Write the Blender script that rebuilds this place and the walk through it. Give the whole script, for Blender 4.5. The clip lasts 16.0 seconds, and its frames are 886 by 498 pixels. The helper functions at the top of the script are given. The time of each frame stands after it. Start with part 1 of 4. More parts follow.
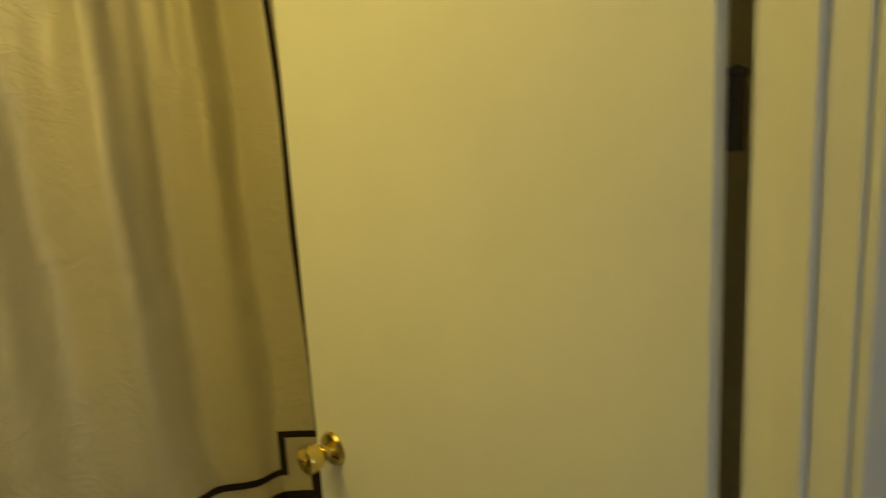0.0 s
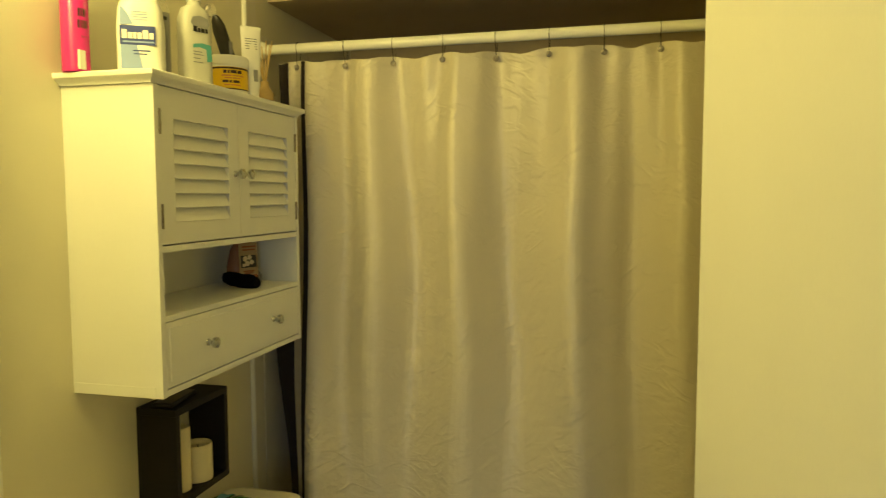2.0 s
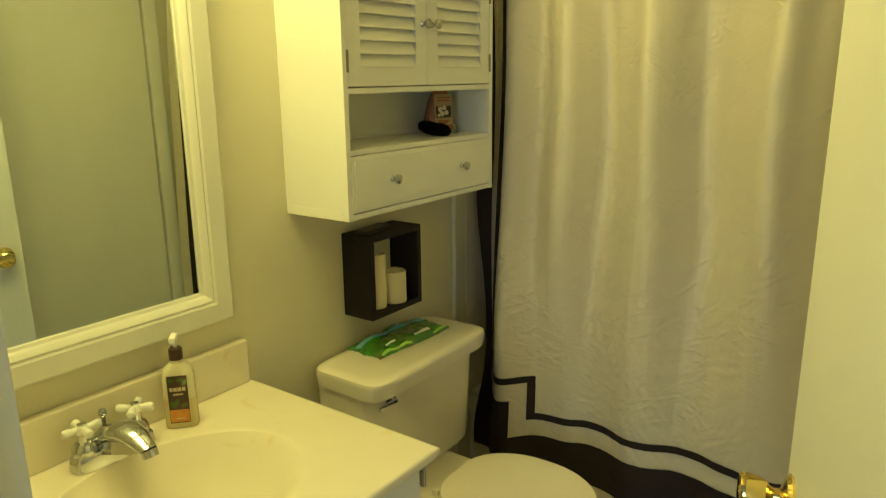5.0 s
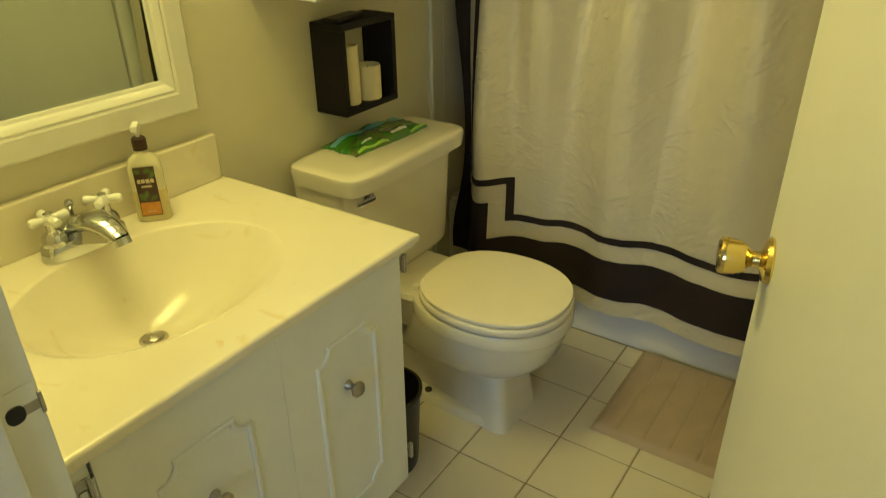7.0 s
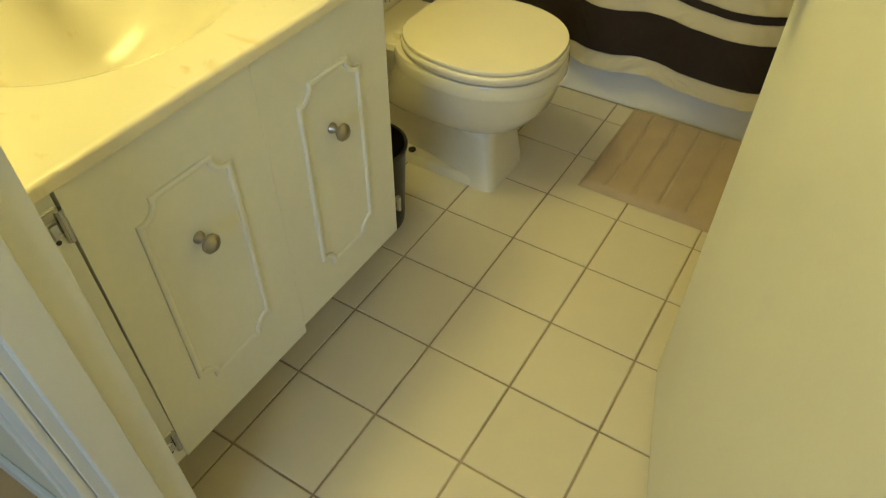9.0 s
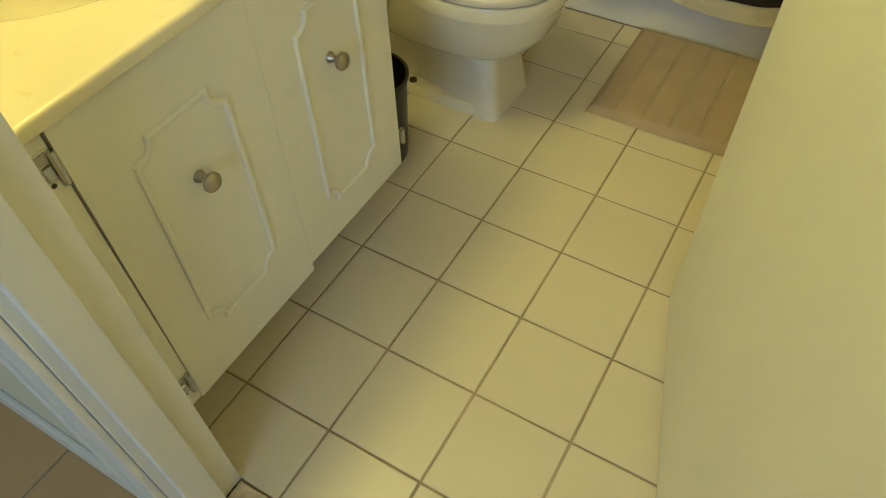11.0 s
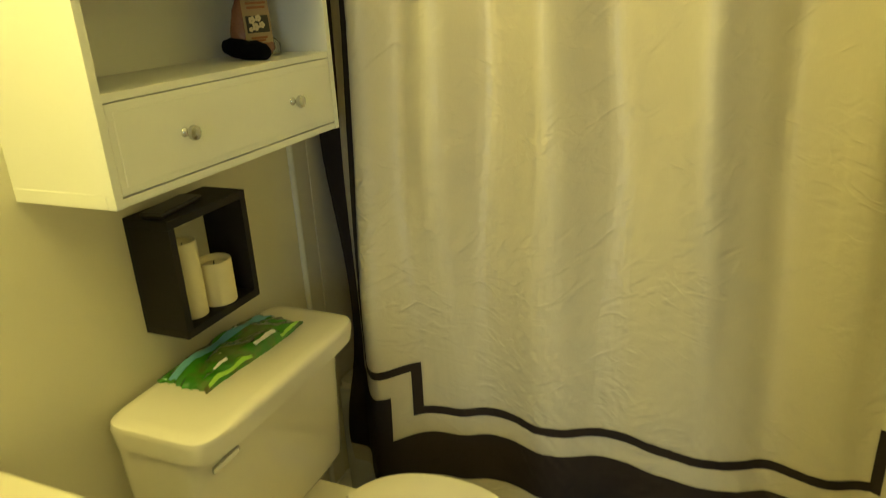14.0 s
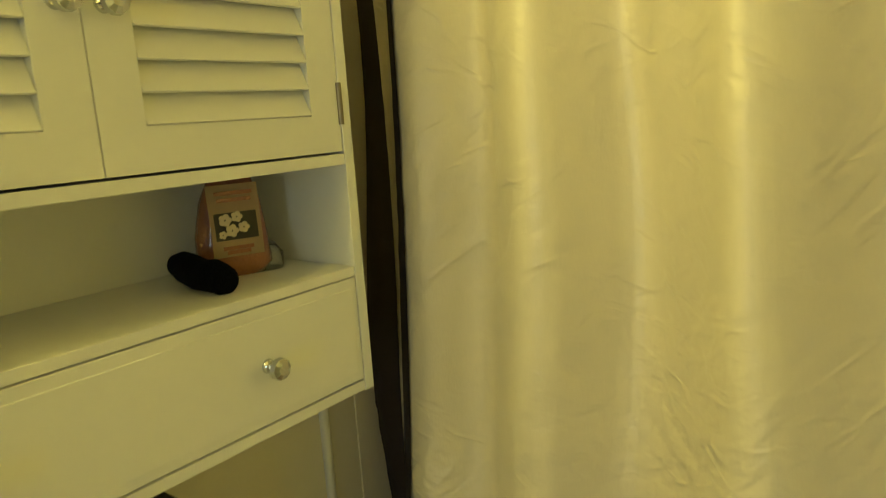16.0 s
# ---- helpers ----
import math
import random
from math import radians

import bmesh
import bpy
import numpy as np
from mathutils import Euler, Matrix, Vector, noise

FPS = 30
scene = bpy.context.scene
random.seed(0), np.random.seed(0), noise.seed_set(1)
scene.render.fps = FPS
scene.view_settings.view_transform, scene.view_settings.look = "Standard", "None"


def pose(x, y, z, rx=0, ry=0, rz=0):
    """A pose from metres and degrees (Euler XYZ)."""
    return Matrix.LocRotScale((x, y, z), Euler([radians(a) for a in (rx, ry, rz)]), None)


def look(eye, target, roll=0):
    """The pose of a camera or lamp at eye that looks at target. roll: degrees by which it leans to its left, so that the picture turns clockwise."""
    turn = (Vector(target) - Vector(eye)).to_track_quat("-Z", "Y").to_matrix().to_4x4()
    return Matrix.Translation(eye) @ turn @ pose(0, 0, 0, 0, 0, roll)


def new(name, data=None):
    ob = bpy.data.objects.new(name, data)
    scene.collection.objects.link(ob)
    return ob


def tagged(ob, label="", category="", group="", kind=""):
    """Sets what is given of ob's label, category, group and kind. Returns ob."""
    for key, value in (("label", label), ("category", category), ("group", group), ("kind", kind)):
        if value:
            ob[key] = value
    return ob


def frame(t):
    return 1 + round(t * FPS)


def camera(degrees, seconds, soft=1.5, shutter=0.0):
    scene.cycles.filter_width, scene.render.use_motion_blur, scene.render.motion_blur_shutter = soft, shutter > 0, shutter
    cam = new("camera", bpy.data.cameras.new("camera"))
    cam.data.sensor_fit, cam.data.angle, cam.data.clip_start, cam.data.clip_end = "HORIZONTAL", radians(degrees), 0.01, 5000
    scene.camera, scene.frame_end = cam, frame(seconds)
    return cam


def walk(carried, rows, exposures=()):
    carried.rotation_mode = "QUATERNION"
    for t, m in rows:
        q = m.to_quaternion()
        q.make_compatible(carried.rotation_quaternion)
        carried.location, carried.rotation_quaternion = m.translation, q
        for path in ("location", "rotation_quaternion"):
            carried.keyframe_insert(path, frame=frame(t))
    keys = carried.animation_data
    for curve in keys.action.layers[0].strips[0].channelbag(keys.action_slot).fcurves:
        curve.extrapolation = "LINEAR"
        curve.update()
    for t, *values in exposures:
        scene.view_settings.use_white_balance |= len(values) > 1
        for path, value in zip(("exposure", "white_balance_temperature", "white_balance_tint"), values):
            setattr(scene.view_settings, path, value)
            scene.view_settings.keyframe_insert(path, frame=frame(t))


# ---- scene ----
cam = camera(64.7, 16.0, soft=1.05, shutter=0.35)
PATH = [
    (0.5, (0.19, -0.723, 1.57), (0.57, 1.217, 1.263), -2.1),
    (1, (0.338, -0.641, 1.549), (0.089, 1.334, 1.354), -1.5),
    (1.5, (0.352, -0.631, 1.552), (-0.043, 1.323, 1.394), -0.4),
    (2, (0.344, -0.632, 1.55), (-0.138, 1.303, 1.4), -0.2),
    (2.5, (0.459, -0.604, 1.537), (-0.303, 1.237, 1.371), -1.2),
    (3, (0.557, -0.61, 1.539), (-0.578, 1.028, 1.365), -1.5),
    (3.2, (0.581, -0.614, 1.543), (-0.647, 0.954, 1.365), -1.6),
    (5.5, (0.585, -0.596, 1.457), (-0.516, 0.964, 0.864), -0.7),
    (6, (0.586, -0.586, 1.437), (-0.482, 0.949, 0.728), -1.2),
    (6.5, (0.58, -0.586, 1.409), (-0.459, 0.913, 0.588), -1.0),
    (7, (0.57, -0.589, 1.384), (-0.426, 0.87, 0.446), -0.8),
    (7.5, (0.558, -0.593, 1.356), (-0.391, 0.813, 0.296), -0.4),
    (8, (0.538, -0.589, 1.322), (-0.355, 0.758, 0.144), -0.1),
    (8.5, (0.522, -0.579, 1.289), (-0.293, 0.7, -0.015), 0.1),
    (9, (0.524, -0.583, 1.26), (-0.216, 0.614, -0.161), -0.1),
    (11.5, (0.491, -0.565, 1.235), (-0.182, 0.512, -0.31), -2.8),
    (12, (0.446, -0.548, 1.277), (-0.276, 0.645, -0.157), -3.3),
    (12.5, (0.382, -0.519, 1.329), (-0.27, 0.897, 0.078), -1.4),
    (13, (0.355, -0.444, 1.364), (-0.188, 1.15, 0.285), -0.2),
    (13.2, (0.356, -0.39, 1.378), (-0.2, 1.256, 0.386), -0.4),
    (13.5, (0.346, -0.292, 1.409), (-0.306, 1.384, 0.533), -2.0),
    (14, (0.295, -0.154, 1.434), (-0.461, 1.557, 0.728), -3.1),
    (14.5, (0.238, 0.003, 1.467), (-0.274, 1.822, 0.813), -1.0),
    (15, (0.244, 0.179, 1.481), (-0.393, 2.006, 0.975), -1.8),
    (15.5, (0.16, 0.347, 1.483), (-0.82, 2.04, 1.065), -3.1),
    (16, (0.085, 0.529, 1.493), (-1.103, 2.093, 1.115), -3.8),
]
START = (0.0, pose(0.067, -0.818, 1.526, 78.72, 3.27, -30.35))
EXPOSURES = [(0.0, -1.3, 7800, 11), (0.5, -1.36, 7800, 11), (1.5, -0.88, 7300, 10), (2.0, -0.78, 7100, 10), (3.0, -0.78, 6900, 9), (5.5, -0.45, 6350, 3), (7.0, -0.42, 6500, 5), (8.5, -0.28, 6500, 6), (9.0, -0.12, 6500, 7), (11.5, -0.12, 6550, 7), (13.0, -0.19, 6600, 4), (14.5, -0.14, 6700, 2), (16.0, -0.32, 7200, -1)]
walk(cam, [START] + [(t, look(eye, target, roll)) for t, eye, target, roll in PATH], EXPOSURES)

# ---------------------------------------------------------------- light
world = bpy.data.worlds.new("world")
scene.world = world
world.use_nodes = True
WN = world.node_tree
SKY = WN.nodes.new("ShaderNodeTexSky")
SKY.sky_type, SKY.sun_disc = "NISHITA", False
SKY.sun_elevation, SKY.sun_rotation = radians(30), radians(200)
WN.links.new(SKY.outputs[0], WN.nodes["Background"].inputs[0])
WN.nodes["Background"].inputs[1].default_value = 0.1


def lamp(name, kind, energy, colour, m, size=0.1, size_y=None):
    data = bpy.data.lights.new(name, kind)
    data.energy, data.color = energy, colour
    if kind == "AREA":
        data.shape, data.size, data.size_y = "RECTANGLE", size, size_y or size
    else:
        data.shadow_soft_size = size
    ob = new(name, data)
    ob.matrix_world = m
    return ob


WARM = (1.0, 0.86, 0.28)
for ly in (-0.26, -0.10, 0.06, 0.22):
    lamp("vanity_bulb", "POINT", 9.4, WARM, pose(-0.560, ly, 2.19), 0.12)
lamp("hall_window_light", "AREA", 34.0, (0.52, 0.73, 1.0), look((0.9, -3.3, 1.5), (0.2, 0.0, 0.9)), 1.1, 1.3)

# ---------------------------------------------------------------- materials


def material(name, colour, rough=0.5, metal=0.0, vary=0.06, scale=6.0, fine=120.0, bump=0.02, coat=0.0, trans=0.0,
             island=False, rand=0.0, sheen=0.0, sss=0.0, spec=0.5, rvary=0.08, stretch=(1, 1, 1)):
    """A surface with broad patches and fine grain, in metres of the thing itself."""
    mat = bpy.data.materials.new(name)
    mat.use_nodes = True
    nt = mat.node_tree
    b = nt.nodes["Principled BSDF"]
    co = nt.nodes.new("ShaderNodeTexCoord")
    mp = nt.nodes.new("ShaderNodeMapping")
    mp.inputs["Scale"].default_value = stretch
    nt.links.new(co.outputs["Object"], mp.inputs[0])
    if rand:
        own = nt.nodes.new("ShaderNodeObjectInfo")
        far = nt.nodes.new("ShaderNodeMath")
        far.operation, far.inputs[1].default_value = "MULTIPLY", 37.0
        nt.links.new(own.outputs["Random"], far.inputs[0])
        nt.links.new(far.outputs[0], mp.inputs["Location"])
    big = nt.nodes.new("ShaderNodeTexNoise")
    big.inputs["Scale"].default_value, big.inputs["Detail"].default_value = scale, 4
    small = nt.nodes.new("ShaderNodeTexNoise")
    small.inputs["Scale"].default_value, small.inputs["Detail"].default_value = fine, 3
    for n in (big, small):
        nt.links.new(mp.outputs[0], n.inputs["Vector"])
    add = nt.nodes.new("ShaderNodeMath")
    add.operation = "MULTIPLY_ADD"
    add.inputs[1].default_value = 0.35
    nt.links.new(small.outputs[0], add.inputs[0])
    nt.links.new(big.outputs[0], add.inputs[2])
    last = add.outputs[0]
    if rand:
        info = nt.nodes.new("ShaderNodeObjectInfo")
        a2 = nt.nodes.new("ShaderNodeMath")
        a2.operation = "MULTIPLY_ADD"
        a2.inputs[1].default_value = rand
        nt.links.new(info.outputs["Random"], a2.inputs[0])
        nt.links.new(last, a2.inputs[2])
        last = a2.outputs[0]
    ramp = nt.nodes.new("ShaderNodeValToRGB")
    ramp.color_ramp.elements[0].position, ramp.color_ramp.elements[1].position = 0.35, 0.95 + rand
    ramp.color_ramp.elements[0].color = (*[max(0, c * (1 - vary)) for c in colour], 1)
    ramp.color_ramp.elements[1].color = (*[min(1, c * (1 + vary)) for c in colour], 1)
    nt.links.new(last, ramp.inputs[0])
    nt.links.new(ramp.outputs[0], b.inputs["Base Color"])
    rr = nt.nodes.new("ShaderNodeMapRange")
    rr.inputs["To Min"].default_value, rr.inputs["To Max"].default_value = max(0.02, rough - rvary), min(1, rough + rvary)
    nt.links.new(big.outputs[0], rr.inputs[0])
    nt.links.new(rr.outputs[0], b.inputs["Roughness"])
    b.inputs["Metallic"].default_value = metal
    b.inputs["Coat Weight"].default_value, b.inputs["Coat Roughness"].default_value = coat, 0.08
    b.inputs["Transmission Weight"].default_value = trans
    b.inputs["Sheen Weight"].default_value = sheen
    b.inputs["Subsurface Weight"].default_value = sss
    b.inputs["Specular IOR Level"].default_value = spec
    if bump:
        bp = nt.nodes.new("ShaderNodeBump")
        bp.inputs["Strength"].default_value, bp.inputs["Distance"].default_value = bump, 0.01
        nt.links.new(small.outputs[0], bp.inputs["Height"])
        nt.links.new(bp.outputs[0], b.inputs["Normal"])
    return mat


def mixed(mat, colour, lo, hi, scale, detail=5.0, stretch=(1, 1, 1), distortion=0.0):
    """Lays stains or veins of another colour over a material."""
    nt = mat.node_tree
    b = nt.nodes["Principled BSDF"]
    old = b.inputs["Base Color"].links[0].from_socket
    co = nt.nodes.new("ShaderNodeTexCoord")
    mp = nt.nodes.new("ShaderNodeMapping")
    mp.inputs["Scale"].default_value = stretch
    nz = nt.nodes.new("ShaderNodeTexNoise")
    nz.inputs["Scale"].default_value, nz.inputs["Detail"].default_value, nz.inputs["Distortion"].default_value = scale, detail, distortion
    rg = nt.nodes.new("ShaderNodeMapRange")
    rg.inputs["From Min"].default_value, rg.inputs["From Max"].default_value = lo, hi
    mx = nt.nodes.new("ShaderNodeMix")
    mx.data_type = "RGBA"
    mx.inputs["B"].default_value = (0, 0, 0, 1)
    nt.links.new(co.outputs["Object"], mp.inputs[0])
    nt.links.new(mp.outputs[0], nz.inputs["Vector"])
    nt.links.new(nz.outputs[0], rg.inputs[0])
    nt.links.new(rg.outputs[0], mx.inputs[0])
    nt.links.new(old, mx.inputs[6])
    mx.inputs[7].default_value = (*colour, 1)
    nt.links.new(mx.outputs[2], b.inputs["Base Color"])
    return mat


def ridges(mat, scale, stretch, turn, patch_scale, lo, hi):
    """Thin ridges along the zero lines of a stretched noise, only within patches; gives the socket of their height."""
    nt = mat.node_tree
    co = nt.nodes.new("ShaderNodeTexCoord")
    mp = nt.nodes.new("ShaderNodeMapping")
    mp.vector_type = "TEXTURE"
    mp.inputs["Scale"].default_value, mp.inputs["Rotation"].default_value = stretch, turn
    nz = nt.nodes.new("ShaderNodeTexNoise")
    nz.inputs["Scale"].default_value, nz.inputs["Detail"].default_value, nz.inputs["Distortion"].default_value = scale, 1.5, 0.5
    away = nt.nodes.new("ShaderNodeMath")
    away.operation, away.inputs[1].default_value = "SUBTRACT", 0.5
    size = nt.nodes.new("ShaderNodeMath")
    size.operation = "ABSOLUTE"
    line = nt.nodes.new("ShaderNodeMapRange")
    line.interpolation_type = "SMOOTHSTEP"
    line.inputs["From Min"].default_value, line.inputs["From Max"].default_value = hi, lo
    where = nt.nodes.new("ShaderNodeTexNoise")
    where.inputs["Scale"].default_value, where.inputs["Detail"].default_value = patch_scale, 2
    spot = nt.nodes.new("ShaderNodeMapRange")
    spot.interpolation_type = "SMOOTHSTEP"
    spot.inputs["From Min"].default_value, spot.inputs["From Max"].default_value = 0.44, 0.62
    out = nt.nodes.new("ShaderNodeMath")
    out.operation = "MULTIPLY"
    nt.links.new(co.outputs["Object"], mp.inputs[0])
    nt.links.new(mp.outputs[0], nz.inputs["Vector"])
    nt.links.new(co.outputs["Object"], where.inputs["Vector"])
    nt.links.new(nz.outputs[0], away.inputs[0])
    nt.links.new(away.outputs[0], size.inputs[0])
    nt.links.new(size.outputs[0], line.inputs[0])
    nt.links.new(where.outputs[0], spot.inputs[0])
    nt.links.new(line.outputs[0], out.inputs[0])
    nt.links.new(spot.outputs[0], out.inputs[1])
    return out.outputs[0]


def creased(mat, height, distance, strength=1.0):
    """Adds a relief under the material's fine grain."""
    nt = mat.node_tree
    last = nt.nodes["Principled BSDF"].inputs["Normal"].links[0].from_node
    while last.inputs["Normal"].links:
        last = last.inputs["Normal"].links[0].from_node
    bp = nt.nodes.new("ShaderNodeBump")
    bp.inputs["Strength"].default_value, bp.inputs["Distance"].default_value = strength, distance
    nt.links.new(height, bp.inputs["Height"])
    nt.links.new(bp.outputs[0], last.inputs["Normal"])
    return mat


PAINT = material("wall_paint", (0.70, 0.66, 0.52), 0.55, bump=0.06, fine=260, vary=0.03)
CEIL = material("ceiling_paint", (0.74, 0.72, 0.66), 0.8, bump=0.12, fine=180, vary=0.03)
# Browner than the room paint; the tub alcove's dimness is put into this colour.
SHADETAN = material("shaded_alcove_paint", (0.50, 0.40, 0.25), 0.7, bump=0.08, fine=180, vary=0.08)
TRIMW = material("white_gloss_paint", (0.78, 0.77, 0.72), 0.32, bump=0.015, fine=90, vary=0.03)
DOORW = material("door_paint", (0.76, 0.75, 0.69), 0.38, bump=0.035, fine=300, vary=0.03, stretch=(1, 1, 0.35))
CABW = material("cabinet_lacquer", (0.80, 0.80, 0.77), 0.34, bump=0.01, vary=0.02)
VANW = material("vanity_paint", (0.77, 0.77, 0.74), 0.36, bump=0.03, fine=70, vary=0.04)
TILE = material("floor_tile", (0.655, 0.595, 0.485), 0.33, bump=0.006, fine=45, vary=0.012, scale=4, rand=0.25)
GROUT = material("grout", (0.345, 0.275, 0.195), 0.9, bump=0.2, fine=220, vary=0.40, scale=7)
HALLTILE = material("hall_tile", (0.52, 0.34, 0.16), 0.4, bump=0.03, vary=0.1, rand=0.2)
MARBLE = mixed(material("threshold_marble", (0.60, 0.50, 0.36), 0.3, vary=0.1, scale=16), (0.42, 0.33, 0.22), 0.5, 0.7, 22)
CULT = mixed(material("cultured_marble", (0.80, 0.74, 0.60), 0.21, bump=0.004, fine=30, vary=0.02, coat=0.12, rvary=0.04), (0.72, 0.60, 0.38), 0.64, 0.76, 7.5, 3.0, (1, 1.6, 1), 1.6)
PORC = material("porcelain", (0.78, 0.73, 0.62), 0.09, bump=0.0, vary=0.02, coat=0.5)
SEATP = material("seat_plastic", (0.80, 0.74, 0.63), 0.2, bump=0.004, vary=0.02)
TUBE_ENAMEL = material("tub_enamel", (0.80, 0.78, 0.74), 0.12, bump=0.0, vary=0.02, coat=0.4)
SURR = material("surround_panel", (0.70, 0.66, 0.56), 0.3, bump=0.01, vary=0.03)
CLOTH = material("curtain_taffeta", (0.60, 0.54, 0.41), 0.40, bump=0.06, fine=420, vary=0.06, scale=4, sheen=0.1, spec=0.6, stretch=(1, 1, 0.18))
creased(CLOTH, ridges(CLOTH, 9.0, (1.0, 1.0, 0.36), (0, radians(-34), 0), 5.0, 0.0, 0.13), 0.0012)
creased(CLOTH, ridges(CLOTH, 13.0, (1.0, 1.0, 0.40), (0, radians(24), 0), 4.3, 0.0, 0.14), 0.0011)
creased(CLOTH, ridges(CLOTH, 24.0, (1.0, 1.0, 0.55), (0, radians(-8), 0), 2.6, 0.0, 0.18), 0.0005)
BLACKC = material("dark_brown_band", (0.026, 0.019, 0.017), 0.7, bump=0.1, fine=420, vary=0.2, spec=0.2)
CHROME = material("chrome", (0.56, 0.57, 0.58), 0.06, 1.0, bump=0, vary=0.03, rvary=0.04)
NICKEL = material("brushed_nickel", (0.40, 0.37, 0.33), 0.32, 1.0, bump=0.01, vary=0.06)
BRASS = material("polished_brass", (0.76, 0.59, 0.21), 0.09, 1.0, bump=0.003, vary=0.05, rvary=0.06)
DARKW = material("espresso_wood", (0.013, 0.011, 0.011), 0.55, spec=0.25, bump=0.03, vary=0.3, stretch=(1, 0.15, 1))
WAX = material("ivory_wax", (0.74, 0.66, 0.43), 0.5, bump=0.03, fine=60, vary=0.03)
MATC = material("mat_microfibre", (0.46, 0.355, 0.255), 0.95, bump=0.5, fine=500, vary=0.10, scale=14, sheen=0.15)
BLACKP = material("black_plastic", (0.012, 0.011, 0.011), 0.32, bump=0.01, vary=0.2)
BLACKF = material("black_fleece", (0.004, 0.004, 0.005), 0.95, spec=0.1, bump=0.6, fine=400, vary=0.3)
WHITEP = material("white_plastic", (0.82, 0.81, 0.77), 0.3, bump=0.004, vary=0.02)
RODW = material("rod_enamel", (0.80, 0.78, 0.70), 0.25, bump=0.005, vary=0.03)
GLASSM = material("clear_plastic", (0.93, 0.93, 0.90), 0.06, trans=0.9, bump=0.0, vary=0.01)
SOAPL = material("amber_soap", (0.86, 0.72, 0.38), 0.1, trans=0.3, bump=0.0, vary=0.03, sss=0.2)
HAZY = material("hazy_plastic", (0.86, 0.82, 0.60), 0.10, trans=0.25, bump=0.0, vary=0.02)
PINK = material("hot_pink_tin", (0.62, 0.025, 0.24), 0.25, bump=0.0, vary=0.04, coat=0.4)
LIME = material("lime_cap", (0.32, 0.62, 0.06), 0.35, bump=0.0, vary=0.04)
NAVY = material("blue_print", (0.022, 0.045, 0.24), 0.4, bump=0.0, vary=0.05)
PALEB = material("pale_blue_print", (0.25, 0.35, 0.62), 0.4, bump=0.0, vary=0.05)
TEAL = material("teal_print", (0.08, 0.34, 0.33), 0.4, bump=0.0, vary=0.05)
AMBER = material("yellow_print", (0.78, 0.50, 0.02), 0.45, bump=0.0, vary=0.1)
BROWNP = material("dark_brown_print", (0.05, 0.022, 0.012), 0.4, bump=0.0, vary=0.1)
ORANGE = material("orange_print", (0.60, 0.25, 0.05), 0.45, bump=0.0, vary=0.2, scale=90)
LABELP = material("kraft_label", (0.34, 0.23, 0.13), 0.6, bump=0.0, vary=0.1)
CREAM = material("cream_print", (0.62, 0.52, 0.34), 0.5, bump=0.0, vary=0.06)
SALT = material("red_salt_bag", (0.30, 0.115, 0.06), 0.25, bump=0.3, fine=260, vary=0.2, coat=0.6)
GREENF = mixed(material("green_foil", (0.04, 0.20, 0.012), 0.18, bump=0.0, fine=40, vary=0.2, scale=20, coat=0.6), (0.12, 0.13, 0.03), 0.52, 0.68, 18)
DARKG = material("dark_leaf_print", (0.085, 0.14, 0.03), 0.15, bump=0.0, coat=0.5, fine=40, vary=0.4, scale=30)
BLUEF = material("blue_foil", (0.16, 0.44, 0.55), 0.25, bump=0.05, vary=0.12, scale=20)
REED = material("reed", (0.55, 0.38, 0.18), 0.7, bump=0.05, vary=0.1)
GREYP = material("grey_plastic", (0.25, 0.25, 0.26), 0.35, bump=0.0, vary=0.05)
# Near-black metal; on the open door's hinges its darkness stands in for shade.
DARKMETAL = material("dark_and_shaded_metal", (0.075, 0.06, 0.05), 0.35, 0.9, bump=0.02, vary=0.2)
AGED = material("aged_hinge_metal", (0.24, 0.21, 0.16), 0.4, 0.7, bump=0.02, vary=0.2)
STEEL = material("hinge_steel", (0.45, 0.42, 0.37), 0.35, 1.0, bump=0.02, vary=0.15)
MIRROR = bpy.data.materials.new("mirror_glass")
MIRROR.use_nodes = True
_b = MIRROR.node_tree.nodes["Principled BSDF"]
_b.inputs["Base Color"].default_value = (0.75, 0.82, 0.81, 1)
_b.inputs["Metallic"].default_value, _b.inputs["Roughness"].default_value = 1.0, 0.015

# ---------------------------------------------------------------- mesh tools


def part(name, bm, mat, parent=None, label="", smooth=40, kind=""):
    me = bpy.data.meshes.new(name)
    bmesh.ops.recalc_face_normals(bm, faces=bm.faces)
    bm.to_mesh(me)
    bm.free()
    me.materials.append(mat)
    if smooth:
        me.shade_smooth()
        me.set_sharp_from_angle(angle=radians(smooth))
    ob = new(name, me)
    if 0 < smooth < 90:
        ob.modifiers.new("even_normals", "WEIGHTED_NORMAL").keep_sharp = True
    if parent:
        ob.parent = parent
    return tagged(ob, label, kind=kind)


def thing(name, label, category, at=None, group="", kind=""):
    ob = new(name)
    ob.empty_display_size = 0.05
    if at is not None:
        ob.matrix_world = at
    return tagged(ob, label, category, group, kind)


def box(x0, x1, y0, y1, z0, z1, bevel=0.0, bm=None, seg=2):
    bm = bm or bmesh.new()
    tmp = bmesh.new()
    bmesh.ops.create_cube(tmp, size=1)
    for v in tmp.verts:
        v.co = Vector(((x0 + x1) / 2 + v.co.x * (x1 - x0), (y0 + y1) / 2 + v.co.y * (y1 - y0), (z0 + z1) / 2 + v.co.z * (z1 - z0)))
    if bevel:
        bmesh.ops.bevel(tmp, geom=tmp.edges[:], offset=bevel, segments=seg, profile=0.5, affect="EDGES")
    return joined(bm, tmp)


